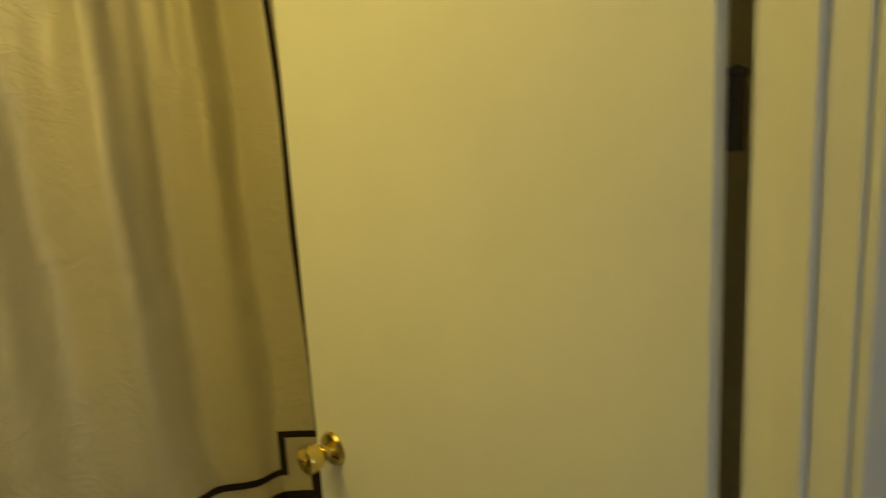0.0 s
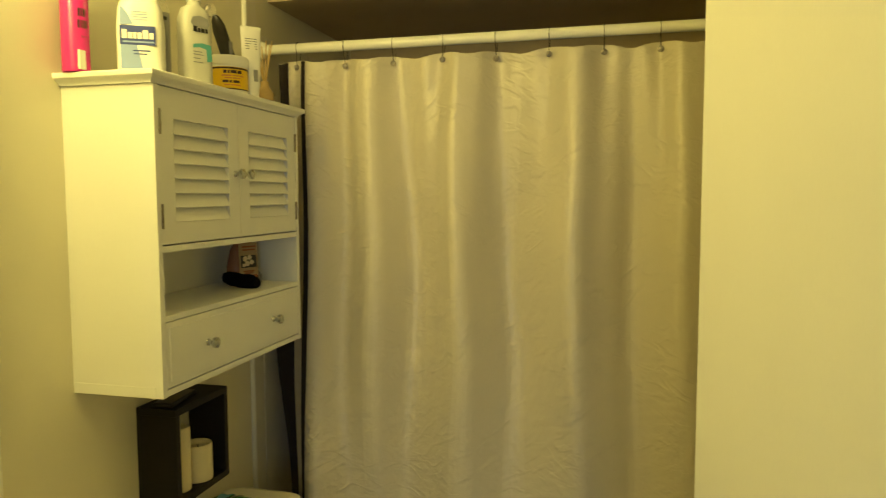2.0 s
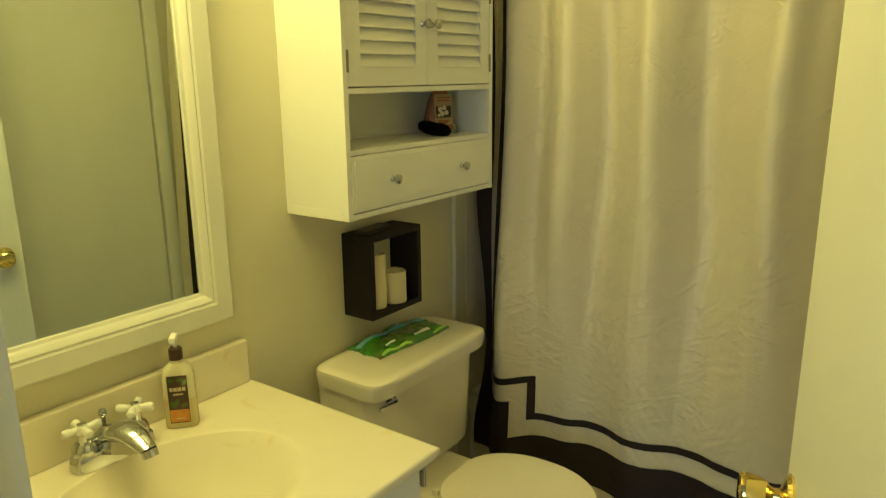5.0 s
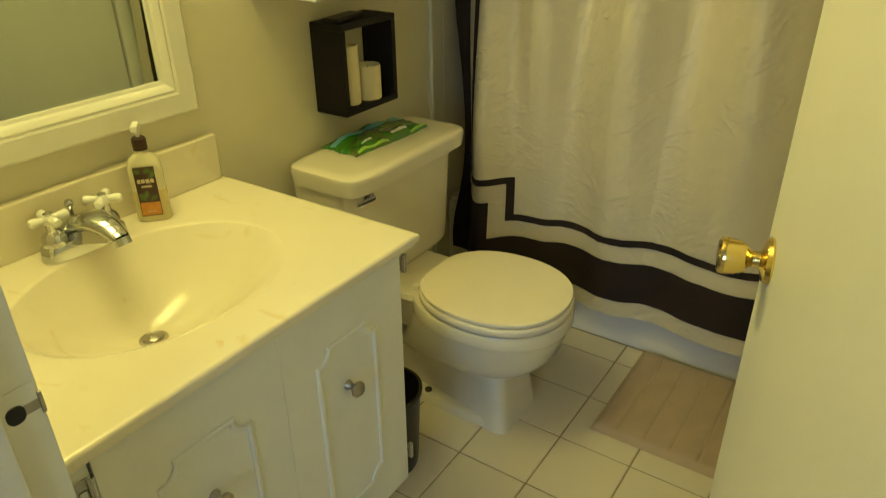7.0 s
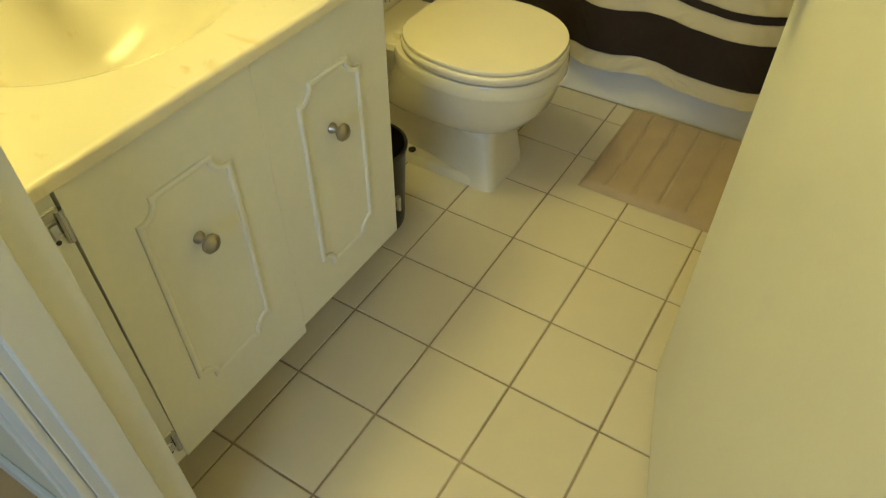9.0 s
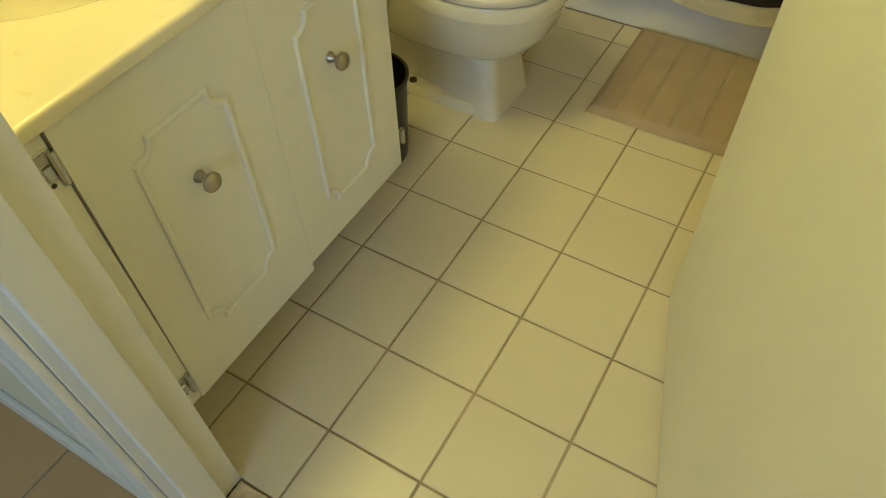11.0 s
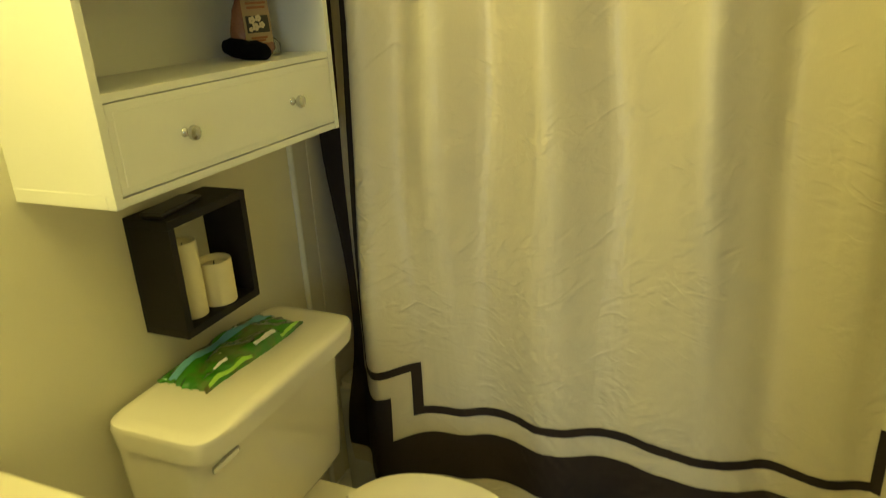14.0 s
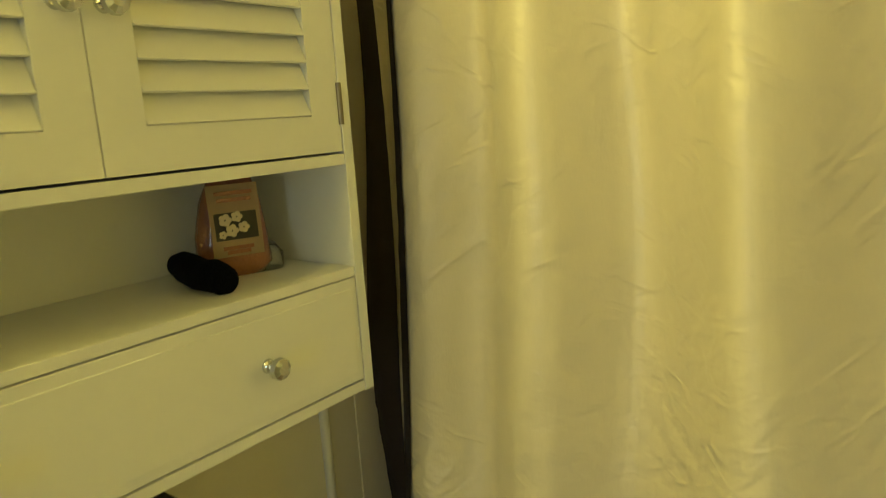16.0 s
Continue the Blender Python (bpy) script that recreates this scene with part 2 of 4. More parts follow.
def joined(bm, tmp, m=None):
    if m is not None:
        tmp.transform(m)
    vs = [bm.verts.new(v.co) for v in tmp.verts]
    tmp.verts.index_update()
    for f in tmp.faces:
        bm.faces.new([vs[v.index] for v in f.verts])
    tmp.free()
    return bm


def loft(rings, bm=None, caps=True, closed=True):
    bm = bm or bmesh.new()
    vs = [[bm.verts.new(p) for p in ring] for ring in rings]
    n = len(vs[0])
    for a, b in zip(vs, vs[1:]):
        for i in range(n if closed else n - 1):
            j = (i + 1) % n
            bm.faces.new((a[i], a[j], b[j], b[i]))
    if caps:
        bm.faces.new(vs[0][::-1])
        bm.faces.new(vs[-1])
    return bm


def lathe(profile, m=None, seg=24, bm=None):
    m = m or Matrix()
    rings = [[m @ Vector((r * math.cos(2 * math.pi * i / seg), r * math.sin(2 * math.pi * i / seg), z)) for i in range(seg)] for r, z in profile]
    return loft(rings, bm)


def along(p0, p1):
    """The pose whose z axis runs from p0 to p1."""
    d = Vector(p1) - Vector(p0)
    return Matrix.Translation(p0) @ d.to_track_quat("Z", "Y").to_matrix().to_4x4()


def rod(p0, p1, r, seg=14, bm=None, r1=None):
    return lathe([(r, 0), (r if r1 is None else r1, (Vector(p1) - Vector(p0)).length)], along(p0, p1), seg, bm)


def tube(points, r, seg=10, bm=None, radii=None):
    rings = []
    pts = [Vector(p) for p in points]
    for i, p in enumerate(pts):
        d = (pts[min(i + 1, len(pts) - 1)] - pts[max(i - 1, 0)]).normalized()
        q = d.to_track_quat("Z", "Y").to_matrix()
        rr = radii[i] if radii else r
        rings.append([p + q @ Vector((rr * math.cos(2 * math.pi * k / seg), rr * math.sin(2 * math.pi * k / seg), 0)) for k in range(seg)])
    return loft(rings, bm)


def oval(cx, cy, z, a, b, n=40, power=2.0):
    out = []
    for i in range(n):
        t = 2 * math.pi * i / n
        c, s = math.cos(t), math.sin(t)
        out.append(Vector((cx + a * math.copysign(abs(c) ** (2 / power), c), cy + b * math.copysign(abs(s) ** (2 / power), s), z)))
    return out


def grid(fn, nu, nv, thick=0.0):
    """A sheet fn(u, v), u and v from 0 to 1, with an optional thickness along its normals."""
    bm = bmesh.new()
    vs = [[bm.verts.new(fn(i / nu, j / nv)) for j in range(nv + 1)] for i in range(nu + 1)]
    for i in range(nu):
        for j in range(nv):
            bm.faces.new((vs[i][j], vs[i + 1][j], vs[i + 1][j + 1], vs[i][j + 1]))
    return bm


def structure(name, bm, mat, label="", smooth=40):
    ob = part(name, bm, mat, None, label, smooth, "structure")
    return ob


# ---------------------------------------------------------------- the rooms
XL, XR = -0.715, 0.81
YD, YT, YB = -0.36, 1.325, 2.08        # door wall, tub front, back wall
HC, HS = 2.44, 2.15                    # ceiling, ceiling over the tub
JL, JR = -0.081, 0.702                 # the doorway's jamb faces
DH = 2.05
HW = -0.467                            # hall face of the door wall
YH = -3.4                              # far end of the hall

structure("wall_west", box(XL - 0.11, XL, YD - 0.005, YB + 0.11, -0.02, HC), PAINT, "cream painted bathroom wall")
structure("wall_north", box(XL - 0.11, XR + 0.11, YB, YB + 0.1, -0.02, HC), SHADETAN, "wall behind the bathtub with alcove shade in its brown colour")
bm = box(XR, XR + 0.11, HW - 0.6, 0.512, -0.02, HC)
box(XR, XR + 0.11, 1.142, YB, -0.02, HC, bm=bm)
box(XR, XR + 0.11, 0.512, 1.142, 2.066, HC, bm=bm)
structure("wall_east", bm, PAINT, "cream painted bathroom wall around a closed door")
bm = box(-1.6, JL - 0.018, HW, YD, -0.02, HC)
box(JR + 0.018, XR, HW, YD, -0.02, HC, bm=bm)
box(JL - 0.018, JR + 0.018, HW, YD, DH + 0.018, HC, bm=bm)
structure("wall_south", bm, PAINT, "cream painted wall around the bathroom doorway")
structure("ceiling", box(XL - 0.1, XR + 0.1, HW, YB, HC, HC + 0.1), CEIL, "off-white painted ceiling")
# Soffit and back wall carry the alcove's shade in their colour.
structure("tub_soffit", box(XL, XR, YT + 0.06, YB, HS, HC - 0.002), SHADETAN, "dropped ceiling over the bathtub with alcove shade in its brown colour")
# hall behind
structure("hall_wall_west", box(-1.7, -1.6, YH, HW, -0.02, HC), PAINT, "cream hall wall")
structure("hall_wall_east", box(1.9, 2.0, YH, HW - 0.5, -0.02, HC), PAINT, "cream hall wall")
structure("hall_wall_corner", box(XR + 0.11, 2.0, HW - 0.6, HW - 0.5, -0.02, HC), PAINT, "cream hall wall")
bm = box(-1.7, 0.3, YH - 0.1, YH, -0.02, HC)
box(1.5, 2.0, YH - 0.1, YH, -0.02, HC, bm=bm)
box(0.3, 1.5, YH - 0.1, YH, -0.02, 0.8, bm=bm)
box(0.3, 1.5, YH - 0.1, YH, 2.2, HC, bm=bm)
structure("hall_wall_south", bm, PAINT, "cream hall wall with a window opening")
structure("hall_ceiling", box(-1.7, 2.0, YH, HW, HC, HC + 0.1), CEIL, "off-white hall ceiling")

# doorway jambs, stops and casings
bm = box(JL - 0.018, JL - 0.002, HW, YD + 0.002, 0, DH, 0.002)
box(JL - 0.017, JL + 0.012, -0.452, -0.402, 0, DH - 0.012, 0.003, bm)
structure("jamb_west", bm, TRIMW, "white painted door jamb with a stop")
bm = box(JR, JR + 0.018, HW, YD + 0.004, 0, DH, 0.002)
box(JR - 0.012, JR + 0.017, -0.428, -0.396, 0, DH - 0.012, 0.003, bm)
structure("jamb_east", bm, TRIMW, "white painted door jamb with a stop")
bm = box(JL - 0.018, JR + 0.018, HW, YD + 0.004, DH, DH + 0.018, 0.002)
box(JL, JR, -0.452, -0.402, DH - 0.012, DH + 0.01, 0.003, bm)
structure("jamb_head", bm, TRIMW, "white painted door head")


def casing(name, x0, x1, z0, z1, y0, y1, axis="x"):
    """Flat board with a stepped, rounded profile."""
    bm = box(x0, x1, min(y0, y1), max(y0, y1), z0, z1, 0.004)
    return structure(name, bm, TRIMW, "white painted door casing")


casing("casing_hall_west", JL - 0.068, JL - 0.006, 0, DH + 0.062, HW, HW - 0.014)
casing("casing_hall_west_back_band", JL - 0.082, JL - 0.068, 0, DH + 0.076, HW, HW - 0.02)
casing("casing_hall_east", JR + 0.006, JR + 0.068, 0, DH + 0.062, HW, HW - 0.014)
casing("casing_hall_head", JL - 0.006, JR + 0.006, DH + 0.006, DH + 0.062, HW, HW - 0.013)
casing("casing_room_west", JL - 0.060, JL - 0.019, 0, DH + 0.06, YD, YD + 0.004)
casing("casing_room_east", JR + 0.005, JR + 0.06, 0, DH + 0.06, YD, YD + 0.014)
casing("casing_room_head", JL - 0.005, JR + 0.005, DH + 0.005, DH + 0.06, YD, YD + 0.013)
bm = box(-1.6, JL - 0.083, HW - 0.012, HW, 0, 0.08, 0.003)
structure("baseboard_hall", bm, TRIMW, "white painted baseboard")
bm = box(XR - 0.012, XR, YD, 0.44, 0, 0.08, 0.003)
structure("baseboard_east", bm, TRIMW, "white painted baseboard")
bm = box(XL, XL + 0.011, 0.39, YT, 0, 0.075, 0.003)
structure("baseboard_west", bm, TRIMW, "white painted baseboard")

# strike plate in the jamb
sp = thing("strike_plate", "small worn steel strike plate in the door jamb", "strike plate", pose(JL, -0.378, 0.92))
part("plate", box(-0.0018, -0.0008, -0.024, 0.016, -0.028, 0.028, 0.0003), TRIMW, sp, "painted-over plate")
part("lip", box(-0.005, 0.0010, 0.016, 0.0205, -0.013, 0.013, 0.001), STEEL, sp)
part("worn_strip", box(-0.0012, -0.0004, -0.004, 0.017, -0.006, 0.006, 0.0002), STEEL, sp, "bare worn metal strip")
part("latch_hole", loft([oval(0, 0, 0, 0.0095, 0.0105, 20, 2.4), oval(0, 0, 0.0012, 0.0095, 0.0105, 20, 2.4)]), BLACKP, sp).matrix_basis = pose(-0.001, -0.008, 0, 0, 90, 0) @ pose(0, 0, 0, 0, 0, 90)

# closed closet door in the east wall
door2 = thing("door_2", "closed white painted closet door with a casing", "door", pose(XR, 0.827, 0), kind="structure")
part("leaf", box(-0.002, 0.034, -0.305, 0.305, 0.012, 2.058, 0.002), DOORW, door2)
for s in (-1, 1):
    part("casing", box(-0.014, 0.0, min(s * 0.312, s * 0.372), max(s * 0.312, s * 0.372), 0, 2.128, 0.004), TRIMW, door2)
part("casing", box(-0.014, 0.0, -0.3115, 0.3115, 2.068, 2.128, 0.004), TRIMW, door2)
for hz in (0.25, 1.86):
    part("hinge", rod((-0.009, 0.309, hz - 0.045), (-0.009, 0.309, hz + 0.045), 0.006), TRIMW, door2)

# floor: grout bed, threshold, hall floor
structure("floor", box(XL, XR, YD - 0.001, YT + 0.01, -0.06, -0.0025), GROUT, "cream ceramic tile floor with brown grout")
FLOOR = bpy.data.objects["floor"]
structure("threshold", box(JL, JR, HW, YD - 0.002, -0.05, 0.004, 0.004), MARBLE, "beige marble door threshold")
structure("hall_floor", box(-1.7, 2.0, YH, HW - 0.0005, -0.06, -0.004), GROUT, "tan tile hall floor")
HFLOOR = bpy.data.objects["hall_floor"]

# tub and surround
tub = thing("bathtub", "white enamel bathtub behind a shower curtain", "bathtub", pose(0, 0, 0))
bm = box(XL + 0.002, XR - 0.002, YT, YT + 0.03, -0.002, 0.36, 0.008)
part("apron", bm, TUBE_ENAMEL, tub)
bm = bmesh.new()
cx, cy = (XL + XR) / 2, (YT + YB) / 2
hx, hy = (XR - XL) / 2 - 0.003, (YB - YT) / 2 - 0.003
outer = oval(cx, cy, 0.36, hx, hy, 64, 60)
rings = [outer, [p + Vector((0, 0, 0.018)) for p in outer]]
for a, b, z in ((0.93, 0.84, 0.378), (0.915, 0.81, 0.365), (0.89, 0.78, 0.2), (0.85, 0.72, 0.06), (0.7, 0.5, 0.045), (0.1, 0.1, 0.043)):
    rings.append(oval(cx, cy, z, hx * a, hy * b, 64, 5))
part("basin", loft(rings), TUBE_ENAMEL, tub)
bm = box(XL, XL + 0.006, YT - 0.02, YB, 0.385, 2.04, 0.002)
structure("surround_west", bm, SURR, "cream bathtub surround panel")
structure("surround_trim", rod((XL + 0.004, 1.235, 0.0), (XL + 0.004, 1.235, HS), 0.008), TRIMW, "narrow cream corner moulding on the wall", 60)
structure("surround_flange", box(XL, XL + 0.004, 1.246, YT - 0.02, 0.0, HS, 0.001), SURR, "cream surround flange")
structure("surround_east", box(XR - 0.006, XR, YT - 0.02, YB, 0.385, 2.04, 0.002), SURR, "cream bathtub surround panel")

# ---------------------------------------------------------------- the open door
FREE, NEAR = Vector((0.456, 0.396, 0)), Vector((0.664, -0.337, 0))
DL = (FREE - NEAR).length
DANG = math.degrees(math.atan2(FREE.y - NEAR.y, FREE.x - NEAR.x))
door1 = thing("door_1", "white painted flush door standing open into the bathroom", "door", pose(NEAR.x, NEAR.y, 0, 0, 0, DANG), kind="structure")
part("leaf", box(0, DL, -0.035, 0, 0.015, DH - 0.004, 0.002), DOORW, door1)


def knobset(parent, x, y0, side):
    p0 = Vector((x, y0, 0.92))
    m = along(p0, p0 + Vector((0, side, 0)))
    k = part("door_knob", lathe([(0.0005, 0.0), (0.032, 0.0), (0.0330, 0.003), (0.029, 0.009), (0.018, 0.012), (0.0115, 0.015), (0.0108, 0.024), (0.0125, 0.026), (0.0135, 0.0285), (0.0185, 0.0315),
                                 (0.0220, 0.038), (0.0243, 0.046), (0.0258, 0.056), (0.0262, 0.061), (0.0248, 0.0655), (0.0215, 0.0675), (0.0185, 0.0668), (0.0005, 0.0655)], m, 40), BRASS, parent, "polished brass door knob")
    part("button", lathe([(0.0055, 0.0650), (0.0055, 0.0672), (0.0005, 0.0678)], m, 16), BRASS, k)


knobset(door1, DL - 0.055, 0.0, 1)
knobset(door1, DL - 0.055, -0.035, -1)
part("latch_plate", box(DL - 0.0005, DL + 0.0012, -0.028, -0.007, 0.89, 0.95, 0.0004), BRASS, door1)
# These hinges hang in shade, which their near-black colour carries.
for hz in (0.24, 1.506):
    h = part("hinge", rod((-0.006, -0.040, hz - 0.040), (-0.006, -0.040, hz + 0.036), 0.009, 18), DARKMETAL, door1, "door hinge with its shade in the dark colour")
    for q in (-0.018, 0.0, 0.018):
        part("knuckle", lathe([(0.0094, -0.0076), (0.0098, -0.007), (0.0098, 0.007), (0.0094, 0.0076)], pose(-0.006, -0.040, hz + q), 18), DARKMETAL, h)
    part("finial", lathe([(0.009, 0), (0.0115, 0.003), (0.0105, 0.009), (0.0005, 0.013)], pose(-0.006, -0.040, hz + 0.0355), 16), DARKMETAL, h)

# ---------------------------------------------------------------- shower curtain
U0, U1, ZB, ZT = -0.684, 0.760, 0.150, 1.955
HOOK0, HSTEP = -0.586, 0.1475


# crests and hollows of the folds: place across the cloth, depth away from the room
FOLDS = ((-0.90, 0.0), (-0.56, 0.0), (-0.45, 0.010), (-0.345, -0.017), (-0.245, 0.022), (-0.088, -0.023), (0.050, 0.026), (0.228, -0.027), (0.374, 0.022), (0.495, -0.012), (0.600, 0.012), (0.690, -0.006), (0.95, 0.0))


def zigzag(u):
    for (a, p), (c, q) in zip(FOLDS, FOLDS[1:]):
        if u < c:
            return p + (q - p) * (u - a) / (c - a)
    return 0.0


def fold(u, low):
    """The folds with rounded crests."""
    w = 0.011 + 0.010 * low ** 2
    return sum(zigzag(u + w * d) for d in (-2, -1, 0, 1, 2)) / 5


def cloth(u, z):
    """A point of the hanging cloth: u across its width, z its height."""
    low = (ZT - z) / (ZT - ZB)
    pinch = math.cos(2 * math.pi * (u - HOOK0) / HSTEP)
    f = 0.014 * (pinch + 0.30 * math.cos(4 * math.pi * (u - HOOK0) / HSTEP)) * (1 - low) ** 4.5
    v = u + 0.006 * math.sin(5.2 * z + 9 * u) + 0.008 * noise.noise(Vector((u * 4, 8.2, z * 3.5)))
    v -= 0.060 * low ** 3 * math.exp(-((u - 0.33) / 0.16) ** 2)
    f += 3.2 * fold(v, low) * min(1, 0.42 + low * 2.2) * (1 - 0.70 * low) * (1 + 0.55 * math.exp(-((low - 0.45) / 0.22) ** 2))
    f += 0.0026 * math.sin(2 * math.pi * u / 0.091 + 0.4 + 0.9 * math.sin(3 * low + 4 * u)) * (1 - 0.6 * low)
    f += 0.006 * noise.noise(Vector((u * 8, 0.3, z * 1.3)))
    for k, (ca, sa) in enumerate(((0.83, -0.55), (0.34, 0.94), (0.90, 0.43))):
        a, b = u * ca - z * sa, u * sa + z * ca
        where = max(0.0, noise.noise(Vector((u * 4.1, 4.0 + 3 * k, z * 3.3))) + (0.20, 0.12, 0.05)[k])
        f += 0.0038 * where * noise.noise(Vector((a * 78, 1.7 + 5 * k, b * 17))) * (0.25 + low)
    y = 1.318 - 0.062 * low ** 0.8 + f
    if u > 0.60:
        y -= (u - 0.60) * 0.5
    y -= 0.040 * math.exp(-((u + 0.525) / 0.05) ** 2) * min(1, 0.4 + 2 * low)
    swell = min(1.0, max(0.0, (low - 0.48) / 0.27))
    y -= 0.083 * math.exp(-((u + 0.490) / 0.070) ** 2) * swell * swell * (3 - 2 * swell)
    x = u + 0.02 * low + 0.005 * math.sin(7 * z + 4 * u)
    if u < -0.569:
        g = min(1.0, (-0.569 - u) / 0.043)
        tight = min(1.0, low * 2.5)
        y += 0.034 * g * tight
        x -= 0.004 * g * tight
    if u < -0.612:
        x += (-0.612 - u) * (0.66 - 0.55 * math.exp(-((z - 1.15) / 0.30) ** 2) - 0.62 * math.exp(-((z - 0.25) / 0.2) ** 2))
    zz = z - 0.006 * (1 - pinch) * max(0.0, (z - ZT + 0.06) / 0.06)
    return Vector((x, y, zz))


def patch(u0, u1, z0, z1, lift=0.0, step=0.006, zstep=0.018):
    nu, nv = max(2, int((u1 - u0) / step)), max(2, int((z1 - z0) / zstep))
    return grid(lambda a, b: cloth(u0 + (u1 - u0) * a, z0 + (z1 - z0) * b) - Vector((0, lift, 0)), nu, nv)


curtain = thing("shower_curtain", "cream taffeta shower curtain with dark brown border bands", "shower curtain", pose(0, 0, 0))
part("cloth", patch(U0, U1, ZB, ZT, 0, 0.0040, 0.0062), CLOTH, curtain, smooth=180)
L = 0.0034
BANDS = [
    ("thin_band", [(-0.569, -0.549, 0.545, ZT - 0.002), (-0.569, -0.418, 0.524, 0.546), (-0.440, -0.418, 0.418, 0.524), (-0.440, 0.616, 0.396, 0.419),
                   (0.596, 0.616, 0.419, 0.524), (0.596, 0.716, 0.524, 0.546), (0.697, 0.716, 0.546, ZT - 0.002)]),
    ("wide_band", [(U0 + 0.002, -0.612, 0.467, ZT - 0.002), (U0 + 0.002, -0.478, 0.340, 0.468), (U0 + 0.002, U1 - 0.003, 0.206, 0.341), (0.678, U1 - 0.003, 0.341, 0.468)]),
]
for name, rects in BANDS:
    for r in rects:
        part(name, patch(*r, L, 0.0040, 0.0062), BLACKC, curtain, "dark brown cloth band", smooth=180)

rail = thing("curtain_rod", "white enamelled shower curtain rod across the tub", "curtain rod", pose(0, 0, 0))
part("bar", rod((XL + 0.004, 1.336, 1.993), (XR - 0.004, 1.336, 1.993), 0.0155, 24), RODW, rail)
for x, s in ((XL + 0.0005, 1), (XR - 0.0005, -1)):
    part("flange", lathe([(0.0005, 0), (0.028, 0.0), (0.028, 0.006), (0.018, 0.022), (0.0158, 0.03)], along((x, 1.336, 1.993), (x + s, 1.336, 1.993))), RODW, rail)


def hook(u):
    p = cloth(u, 1.935)
    h = thing("curtain_hook", "nickel ball hook holding the shower curtain on its rod", "curtain hook", pose(p.x, p.y, p.z), "hooks on the curtain rod")
    c = Vector((0, 1.336 - p.y, 1.993 - p.z))
    pts = [(0, -0.006, 0.0)] + [c + Vector((0, -0.0185 * math.cos(a), 0.0185 * math.sin(a))) for a in np.linspace(-0.6, 3.0, 14)] + [(0, 0.012, 0.01)]
    part("wire", tube(pts, 0.0010, 8), DARKMETAL, h)
    part("ball", lathe([(0.0005, -0.0085), (0.006, -0.006), (0.0085, 0), (0.006, 0.006), (0.0005, 0.0085)], pose(0, -0.010, 0, 90, 0, 0), 18), NICKEL, h)
    return h


for k in range(9):
    hook(HOOK0 + HSTEP * k)

# ---------------------------------------------------------------- vanity
van = thing("vanity_cabinet", "white painted vanity cabinet with two panelled doors", "cabinet", pose(0, 0, 0))
VX, VY0, VY1 = -0.1825, -0.350, 0.352
for y in (VY1 - 0.018, VY0):
    part("side_panel", box(XL + 0.002, VX - 0.018, y, y + 0.018, 0.155, 0.7585, 0.001), VANW, van)
    part("plinth_side", box(XL + 0.002, -0.3255, y, y + 0.018, 0.0, 0.1545, 0.001), VANW, van)
part("bottom_panel", box(XL + 0.01, VX - 0.0185, VY0 + 0.0185, VY1 - 0.0185, 0.155, 0.172), VANW, van)
part("toe_kick", box(-0.325, -0.31, VY0 + 0.0185, VY1 - 0.0185, 0.0, 0.154), VANW, van)
bm = box(VX - 0.0175, VX + 0.0165, VY0, VY0 + 0.0428, 0.155, 0.7585, 0.001)
box(VX - 0.0175, VX, VY1 - 0.038, VY1, 0.155, 0.7585, 0.001, bm)
box(VX - 0.0175, VX, VY0 + 0.0385, VY1 - 0.0385, 0.712, 0.7585, 0.001, bm)
box(VX - 0.0175, VX, VY0 + 0.0385, VY1 - 0.0385, 0.155, 0.196, 0.001, bm)
box(VX - 0.0175, VX, -0.02, 0.02, 0.1965, 0.7115, 0.001, bm)
part("face_frame", bm, VANW, van)


def bead(path, r, depth, bm):
    """A rounded moulding along a closed path in the y, z plane."""
    n = len(path)
    rings = []
    for i, p in enumerate(path):
        a, b = Vector(path[i - 1]), Vector(path[(i + 1) % n])
        p = Vector(p)
        d0, d1 = (p - a).normalized(), (b - p).normalized()
        n0, n1 = Vector((d0.y, -d0.x)), Vector((d1.y, -d1.x))
        m = (n0 + n1).normalized()
        k = 1 / max(0.4, m.dot(n0))
        ring = []
        for s, h in ((-1, 0), (-0.9, 0.6), (-0.5, 0.92), (0, 1), (0.5, 0.92), (0.9, 0.6), (1, 0)):
            q = p + m * (s * r * k)
            ring.append(Vector((h * depth, q.x, q.y)))
        rings.append(ring)
    vs = [[bm.verts.new(q) for q in ring] for ring in rings]
    for i in range(n):
        for j in range(6):
            bm.faces.new((vs[i][j], vs[i][j + 1], vs[(i + 1) % n][j + 1], vs[(i + 1) % n][j]))
    return bm


